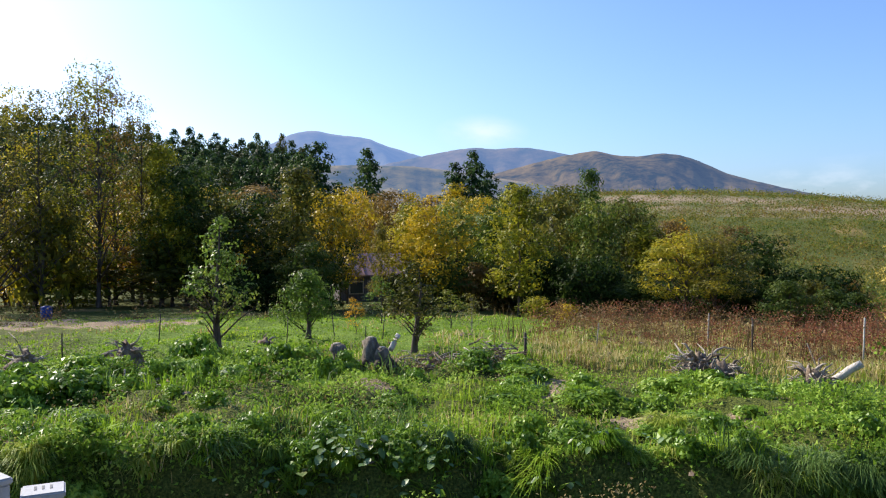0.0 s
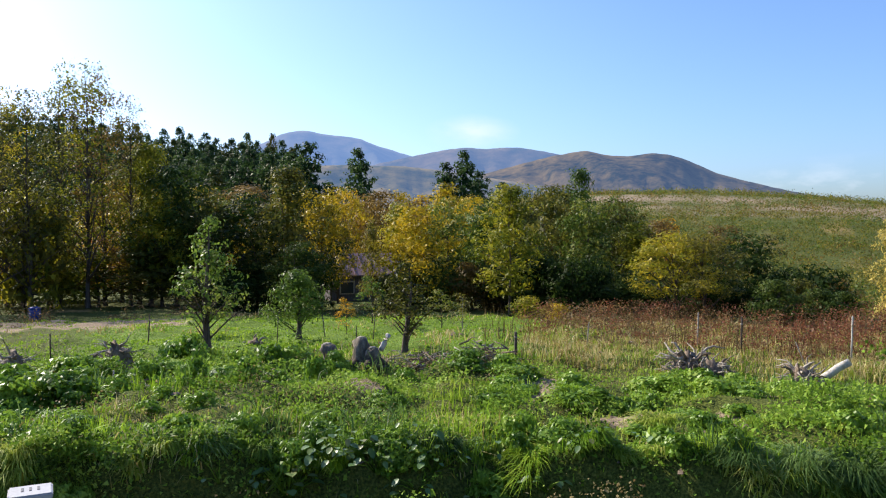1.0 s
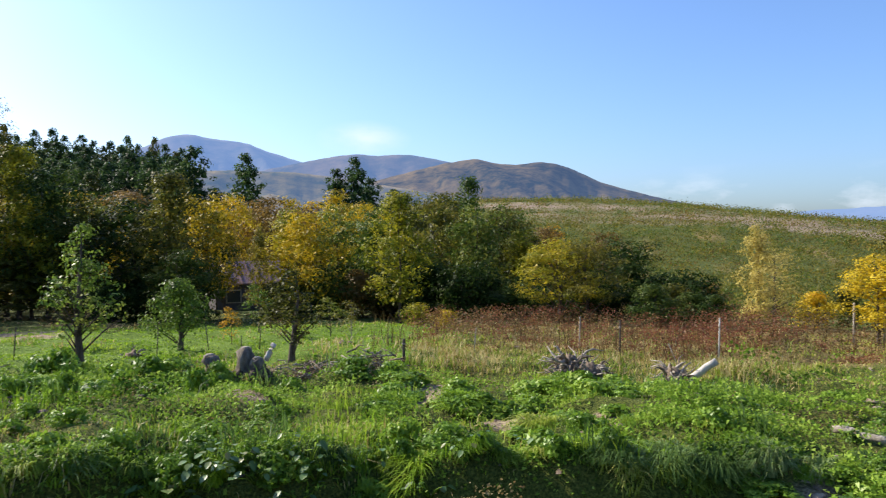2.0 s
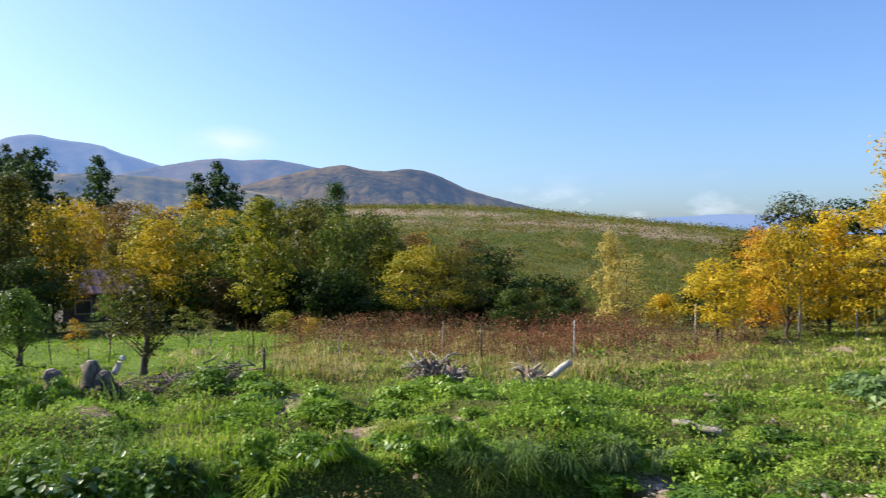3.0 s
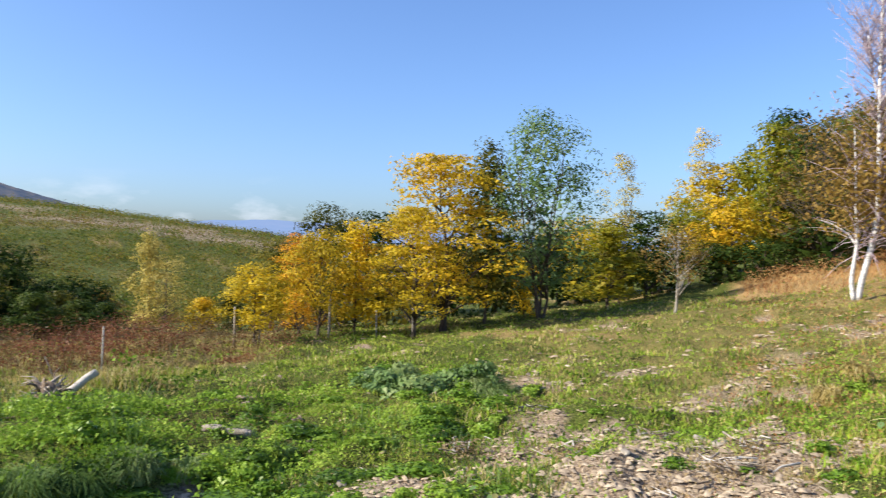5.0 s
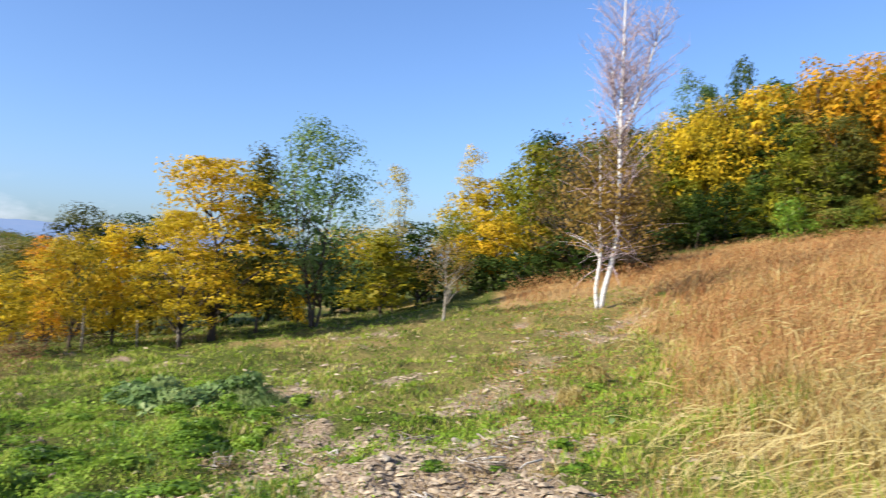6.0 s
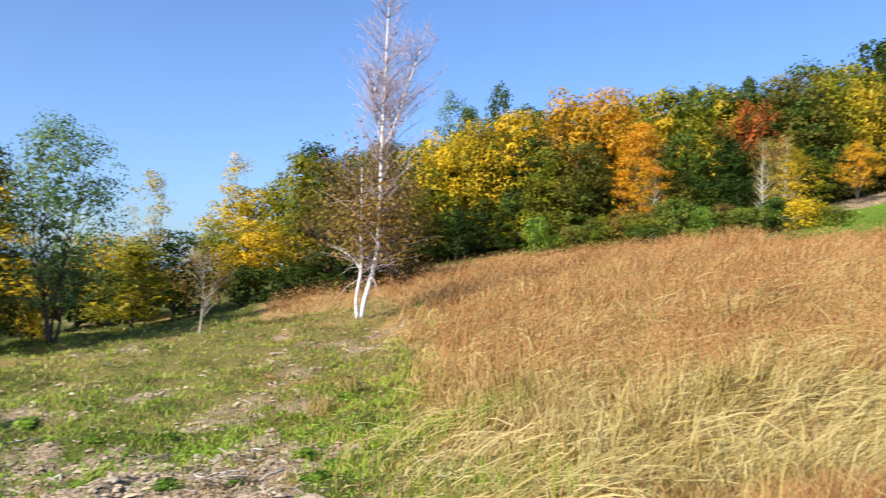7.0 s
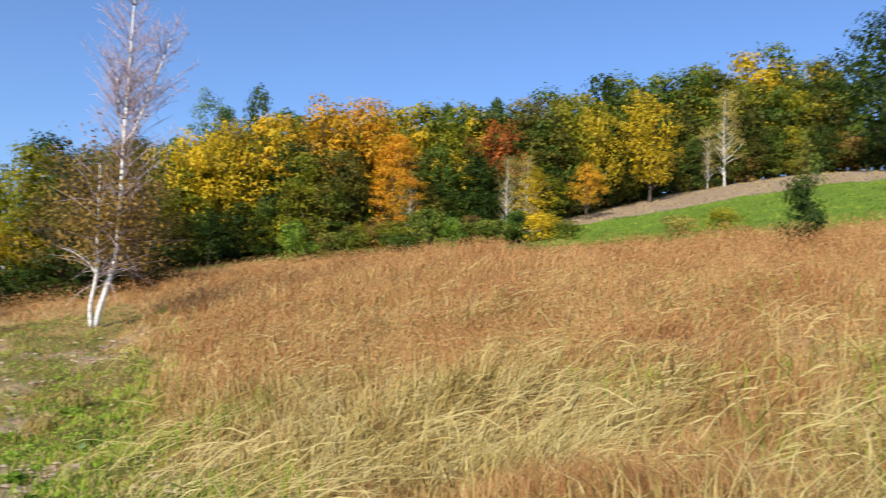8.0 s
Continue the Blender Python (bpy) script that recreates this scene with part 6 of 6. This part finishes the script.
def tussock(az, r, w, h, seed, leaf, label, n=850, bow=1.65):
    g = np.random.default_rng(seed)
    p = on(az, r)
    ob = thing("grass_tussock", p)
    a, q = g.uniform(0, 2 * np.pi, n), np.sqrt(g.uniform(0, 1, n)) * .5 * w
    x, y = q * np.cos(a), q * np.sin(a)
    m = 4
    L = h * g.uniform(.35, 1.45, n)
    out = np.stack([np.cos(a), np.sin(a), 0 * a], 1) * (g.uniform(.05, .6, n) * w)[:, None] + np.stack([g.normal(0, .2, n) + g.normal(0, .22), g.normal(0, .2, n) + g.normal(0, .22), 0 * a], 1) * w
    side = np.stack([-np.sin(a), np.cos(a), 0 * a], 1) * (0.003 + 0.0006 * r)
    base = np.stack([x, y, hgt(p.x + x, p.y + y) - p.z], 1)
    rings = []
    for k in range(m):
        t = k / (m - 1)
        c = base + out * t ** 1.3 + np.array([0, 0, 1]) * (L * (1.9 * t - bow * t * t))[:, None]
        rings += [c - side * (1 - .85 * t), c + side * (1 - .85 * t)]
    v = np.stack(rings, 1).reshape(-1, 3)
    o = (np.arange(n) * 2 * m)[:, None]
    f = np.stack([o + [[2 * k, 2 * k + 1, 2 * k + 3, 2 * k + 2]] for k in range(m - 1)], 1).reshape(-1, 4)
    child("foliage", mesh_np("foliage", v, f, GRASS[leaf]), ob)
    return tagged(ob, label, "grass", "tussocks along the bank")


TUSSOCK_LABEL = {"blue": "bluish green drooping grass tussock", "green": "green grass tussock on the bank", "lush": "bright green grass tussock", "dry": "straw-coloured dry grass tussock"}
for k, (az, r, w, h, leaf) in enumerate(((1.0, 6.75, .42, .36, "blue"), (26.5, 7.2, .5, .34, "blue"), (23.0, 7.4, .42, .28, "blue"), (29.5, 7.6, .44, .32, "blue"),
                                         (12.2, 6.8, .3, .26, "lush"), (-27.5, 6.9, .4, .34, "green"), 
                                         (32.5, 8.4, .5, .34, "blue"), (38.4, 10.6, .4, .3, "blue"), (54.0, 14.5, .8, .42, "blue"), (55.6, 14.0, .7, .36, "blue"), (52.4, 14.8, .7, .38, "lush"),
                                         (-9.0, 9.5, .4, .28, "lush"), (-4.0, 11.2, .5, .3, "lush"), (11.0, 10.6, .5, .26, "lush"), (17.0, 9.6, .5, .28, "green"), (42.5, 10.6, .4, .26, "green"),
                                         (78.0, 12.5, .3, .42, "dry"), (79.5, 13.5, .3, .42, "dry"), (45.2, 12.2, .5, .28, "green"))):
    tussock(az, float(bank_edge(az)) + 0.1 if r < 9.2 and az < 36 else r, w * 0.85, h * 0.8, 400 + k, leaf, TUSSOCK_LABEL[leaf])
EDGE_TURN = random.Random(44)
for k in range(58):
    az = -33 + 76 * (k + EDGE_TURN.uniform(0, 0.9)) / 58
    leaf = EDGE_TURN.choice(["green", "green", "blue", "lush", "lush"] if az < 14 else ["blue", "blue", "green", "lush"])
    tussock(az, float(bank_edge(az)) + EDGE_TURN.uniform(-0.06, 0.3), EDGE_TURN.uniform(0.16, 0.34), EDGE_TURN.uniform(0.12, 0.22), 700 + k, leaf, TUSSOCK_LABEL[leaf], 240, 1.9)


def dock(az, r, n, size, h, seed, label="clump of large-leaved dock plants on the bank"):
    """A plant of a few big leaves on stalks, each with a fold and curled edge."""
    g = np.random.default_rng(seed)
    ob = thing("dock_plant", on(az, r, -.02))
    for k in range(n):
        a = g.uniform(0, 2 * np.pi)
        d = np.array([np.cos(a), np.sin(a), 0])
        s = np.array([-np.sin(a), np.cos(a), 0])
        st = d * g.uniform(.04, .28) + [0, 0, h * g.uniform(.4, 1.1)]
        L = size * g.uniform(.6, 1.2)
        rise = g.uniform(-.7, .4)
        rows = []
        for t, wd in ((0, .12), (.25, .42), (.55, .46), (.85, .25), (1, .03)):
            c = st + (d + [0, 0, rise]) * L * t - [0, 0, L * .35 * t * t]
            rows.append([c - s * wd * L + [0, 0, .09 * L], c, c + s * wd * L + [0, 0, .09 * L]])
        v = np.array(rows).reshape(-1, 3)
        f = [[3 * i + j, 3 * i + j + 1, 3 * i + j + 4, 3 * i + j + 3] for i in range(4) for j in range(2)]
        child("leaf", mesh_np("leaf", v, f, GRASS["dock"]), ob)
        wood_tube([(0, 0, 0), tuple(st * .5 + [0, 0, .03]), tuple(st)], [.006, .005, .004], GRASS["weed"], ob, "stalk", sides=4)
    return tagged(ob, label, "plant", "dock plants on the bank")


for k, (az, r, n, size, h) in enumerate(((-11.5, 6.5, 12, 0.109, .3), (-9.8, 6.7, 12, 0.122, .34), (-8.0, 6.5, 12, 0.116, .3), (-6.4, 6.8, 10, 0.102, .28), (-13.0, 6.3, 10, 0.095, .28), (-14.8, 6.5, 9, 0.082, .26), (-4.6, 6.8, 9, 0.088, .26),
                                         (5.5, 7.0, 8, 0.068, .22), (12.2, 6.8, 9, 0.068, .24), (17.2, 7.2, 8, 0.068, .22), (-20.0, 6.5, 8, 0.068, .25), (63.0, 8.6, 9, 0.075, .12), (57.5, 7.4, 10, 0.068, .12), (50.0, 6.6, 10, 0.075, .14), (81.5, 11.0, 9, 0.082, .14))):
    dock(az, r + 0.85 if r < 7.3 and az < 36 else r, n + 4, size * 0.85, h, 500 + k)

for k in range(38):
    dock(-17 + 27 * (k + EDGE_TURN.random()) / 38, EDGE_TURN.uniform(7.1, 7.65), 9, EDGE_TURN.uniform(.06, .1), EDGE_TURN.uniform(.16, .36), 540 + k)


def stone(p, size, seed, mat, label, flat=0.45, category="stone", name="stone"):
    g = np.random.default_rng(seed)
    bm = bmesh.new()
    bmesh.ops.create_icosphere(bm, subdivisions=2, radius=size)
    for v in bm.verts:
        v.co *= 0.8 + 0.45 * g.random()
        v.co.z *= flat
    ob = new(name, bm_mesh(name, bm, mat))
    ob.location, ob.rotation_euler = p, (g.uniform(-.3, .3), g.uniform(-.3, .3), g.uniform(0, 6))
    return tagged(ob, label, category, "stones on the soil")


for k, (az, r, sz) in enumerate(((43.8, 8.4, .075), (40.2, 8.0, .05), (46.5, 8.2, .06), (68.0, 9.8, .09), (70.5, 10.3, .08), (71.8, 9.6, .1), (73.2, 9.9, .07), (66.0, 8.2, .06), (62.0, 9.6, .06), (75.0, 10.4, .08), (57.0, 9.2, .06),
                                 (69.4, 8.8, .06), (72.6, 8.9, .09), (64.4, 10.8, .07), (47.8, 10.4, .05), (37.6, 14.4, .06), (-8.0, 11.6, .05), (9.5, 12.4, .05))):
    stone(on(az, r, .01), sz * (1.0 if k % 3 else .7), 600 + k, STONE if k % 3 else WOOD_GREY, "pale flat stone on bare soil" if k % 3 else "pale chunk of split wood on soil", category="stone" if k % 3 else "wood", name="stone" if k % 3 else "wood_chunk")


def crate(az, r, size, top, turn, label, bars=3):
    """A painted box with a lid, a bevelled body and marks too worn to read."""
    p = on(az, r)
    sx, sy = size
    h = top - p.z
    ob = thing("box", p, turn)
    bm = bmesh.new()
    bmesh.ops.create_cube(bm, size=1, matrix=Matrix.Translation((0, 0, (h - .05) / 2)) @ Matrix.Diagonal((sx, sy, h - .05, 1)))
    bmesh.ops.bevel(bm, geom=bm.edges[:], offset=.008, segments=2, affect='EDGES')
    part("body", bm, PAINT, ob)
    bm = bmesh.new()
    bmesh.ops.create_cube(bm, size=1, matrix=Matrix.Translation((0, 0, h - .024)) @ Matrix.Diagonal((sx + .03, sy + .03, .048, 1)))
    bmesh.ops.bevel(bm, geom=bm.edges[:], offset=.01, segments=2, affect='EDGES')
    part("lid", bm, PAINT, ob, "pale grey painted lid")
    for k in range(bars):
        bm = bmesh.new()
        bmesh.ops.create_cube(bm, size=1, matrix=Matrix.Translation((-.05 + .05 * k, .02, h + .002)) @ Matrix.Diagonal((.016, .08, .003, 1)))
        part("mark", bm, INK, ob, "faded dark mark")
    return tagged(ob, label, "box", "pale boxes beside the path")


crate(-26.5, 6.0, (.25, .22), -.22, radians(26), "pale grey painted box with worn marks on its lid")
crate(-29.9, 6.1, (.24, .24), -.12, radians(52), "pale grey painted box standing among weeds", 0)


def hut(az, r, w, d, wall, ridge, turn, roof_mat, label):
    p = on(az, r)
    p.z -= 0.1
    ob = thing("hut", p, turn)
    bm = bmesh.new()
    t = .12
    for x, y, sx, sy in ((0, -d / 2, w, t), (0, d / 2, w, t), (-w / 2 + t / 2, 0, t, d - t), (w / 2 - t / 2, 0, t, d - t)):
        bmesh.ops.create_cube(bm, size=1, matrix=Matrix.Translation((x, y, wall / 2)) @ Matrix.Diagonal((sx, sy, wall, 1)))
    part("wall", bm, BOARDS, ob)
    for s in (-1, 1):
        bm = bmesh.new()
        e = .35
        v = [bm.verts.new(c) for c in ((-w / 2 - e, 0, ridge), (w / 2 + e, 0, ridge), (w / 2 + e, s * (d / 2 + e), wall - .15), (-w / 2 - e, s * (d / 2 + e), wall - .15))]
        f = bm.faces.new(v)
        ext = bmesh.ops.extrude_face_region(bm, geom=[f])
        bmesh.ops.translate(bm, vec=(0, 0, .07), verts=[q for q in ext["geom"] if isinstance(q, bmesh.types.BMVert)])
        bmesh.ops.recalc_face_normals(bm, faces=bm.faces)
        roof = part("roof", bm, roof_mat, ob, "sheet-metal roof slope")
        for k in range(9):
            bm = bmesh.new()
            x = -w / 2 - e + .1 + k * (w + 2 * e - .2) / 8
            bmesh.ops.create_cube(bm, size=1, matrix=Matrix.Translation((x, s * (d / 4 + e / 2), (ridge + wall - .15) / 2 + .09)) @ Matrix.Rotation(-s * math.atan2(ridge - wall + .15, d / 2 + e), 4, 'X') @ Matrix.Diagonal((.05, math.hypot(d / 2 + e, ridge - wall + .15), .05, 1)))
            part("seam", bm, roof_mat, roof)
    for s in (-1, 1):
        bm = bmesh.new()
        q = [bm.verts.new(c) for c in ((s * (w / 2 - .03), -d / 2, wall), (s * (w / 2 - .03), d / 2, wall), (s * (w / 2 - .03), 0, ridge - .02))]
        bm.faces.new(q)
        ext = bmesh.ops.extrude_face_region(bm, geom=bm.faces[:])
        bmesh.ops.translate(bm, vec=(-s * .1, 0, 0), verts=[g for g in ext["geom"] if isinstance(g, bmesh.types.BMVert)])
        part("gable", bm, BOARDS, ob)
    for x in (-w / 4, w / 4):
        bm = bmesh.new()
        bmesh.ops.create_cube(bm, size=1, matrix=Matrix.Translation((x, -d / 2 - t / 2 - .03, wall * .55)) @ Matrix.Diagonal((.9, .06, .8, 1)))
        win = part("window", bm, WOOD_GREY, ob)
        bm = bmesh.new()
        bmesh.ops.create_cube(bm, size=1, matrix=Matrix.Translation((x, -d / 2 - t / 2 - .064, wall * .55)) @ Matrix.Diagonal((.76, .02, .66, 1)))
        part("pane", bm, GLASS, win)
    return tagged(ob, label, "hut")


hut(-5.3, 50, 4.2, 3.6, 1.9, 3.0, radians(18), ROOF, "low dark hut with a mauve metal roof among trees")
hut(47.0, 58, 6.0, 5.0, 2.4, 4.0, radians(-40), rough_material("grey_blue_roof", [(.2, .23, .28), (.3, .33, .4), (.4, .44, .5)], 1.2, 0.3, 0.6, (1, 1, 4)), "small house with a grey-blue roof behind trees")


def tarp(az, r):
    p = on(az, r)
    ob = thing("covered_barrel", p)
    wood_tube([(0, 0, 0), (0, 0, .25), (0, 0, .5), (0, 0, .55)], [.2, .22, .21, .1], TARP, ob, "drum", "blue plastic drum", 14, 0.04, 5)
    wood_tube([(0, 0, .47), (0, 0, .5)], [.225, .225], TARP, ob, "rim", "", 14)
    tagged(ob, "blue plastic barrel at the edge of the wood", "barrel")


tarp(-26.6, 34)
CLUMPS = random.Random(31)


def weed_clump(az, r, h, w, leaf="weed", label="leafy green weed clump with dark shaded inside"):
    p = on(az, r)
    base = new("weed_clump")
    base.empty_display_size = 0.2
    base.matrix_basis = Matrix.LocRotScale((p.x, p.y, p.z - .03), Euler((0, 0, CLUMPS.uniform(0, 6.28))), (w, w, h))
    kind = CLUMPS.choice(["clump", "clump_b"])
    child("stalk", PROTO[kind][0], base, mat=GRASS["weed"])
    child("foliage", PROTO[kind][1], base, mat=LEAF[leaf])
    tagged(base, label, "plant", "weed clumps in the meadow")


# dense round the stumps, along the bank, thinner in between
for k in range(32):
    weed_clump(CLUMPS.uniform(-31, -6), CLUMPS.uniform(10.8, 13.6), CLUMPS.uniform(.22, .48), CLUMPS.uniform(.5, 1.0))
for k in range(20):
    weed_clump(CLUMPS.uniform(-6, 33), CLUMPS.uniform(10.4, 13.2), CLUMPS.uniform(.14, .3), CLUMPS.uniform(.45, 1.0))
for k in range(38):
    weed_clump(CLUMPS.uniform(-31, 24), CLUMPS.uniform(7.4, 8.4), CLUMPS.uniform(.16, .34), CLUMPS.uniform(.3, .62))
for k in range(70):
    weed_clump(CLUMPS.uniform(-32, 42), CLUMPS.uniform(8.0, 11.4), CLUMPS.uniform(.1, .22), CLUMPS.uniform(.35, .7))
for k in range(44):
    weed_clump(CLUMPS.uniform(36, 60), CLUMPS.uniform(6.4, 17), CLUMPS.uniform(.1, .24), CLUMPS.uniform(.35, .9))
for k in range(26):
    weed_clump(CLUMPS.uniform(58, 82), CLUMPS.uniform(6.4, 14), CLUMPS.uniform(.06, .13), CLUMPS.uniform(.2, .5))
for k in range(9):
    weed_clump(47.5 + 0.95 * k, CLUMPS.uniform(13.4, 15.2), CLUMPS.uniform(.34, .58), CLUMPS.uniform(.8, 1.3), "bluegreen", "tall bluish green weed clump on the slope")
for az, r, h, w in ((-17.0, 13.6, .6, .9), (-16.0, 13.4, .45, .7), (19.6, 13.1, .35, .9), (22.0, 13.2, .34, .9), (18.2, 13.2, .3, .7), (26.4, 13.9, .3, .7), (3.2, 13.4, .3, .8), (5.8, 13.6, .3, .8)):
    weed_clump(az, r, h, w)
for k in range(26):
    az = 7 + 21 * (k + TREE_TURN.random()) / 26
    tree(TREE_TURN.choice(["bush_a", "bush_b"]), az, TREE_TURN.uniform(34, 37), TREE_TURN.uniform(1.2, 2.6), TREE_TURN.uniform(2.0, 3.2), "darkgreen", "bush", "dark leafy bush under the wood edge", group="undergrowth")
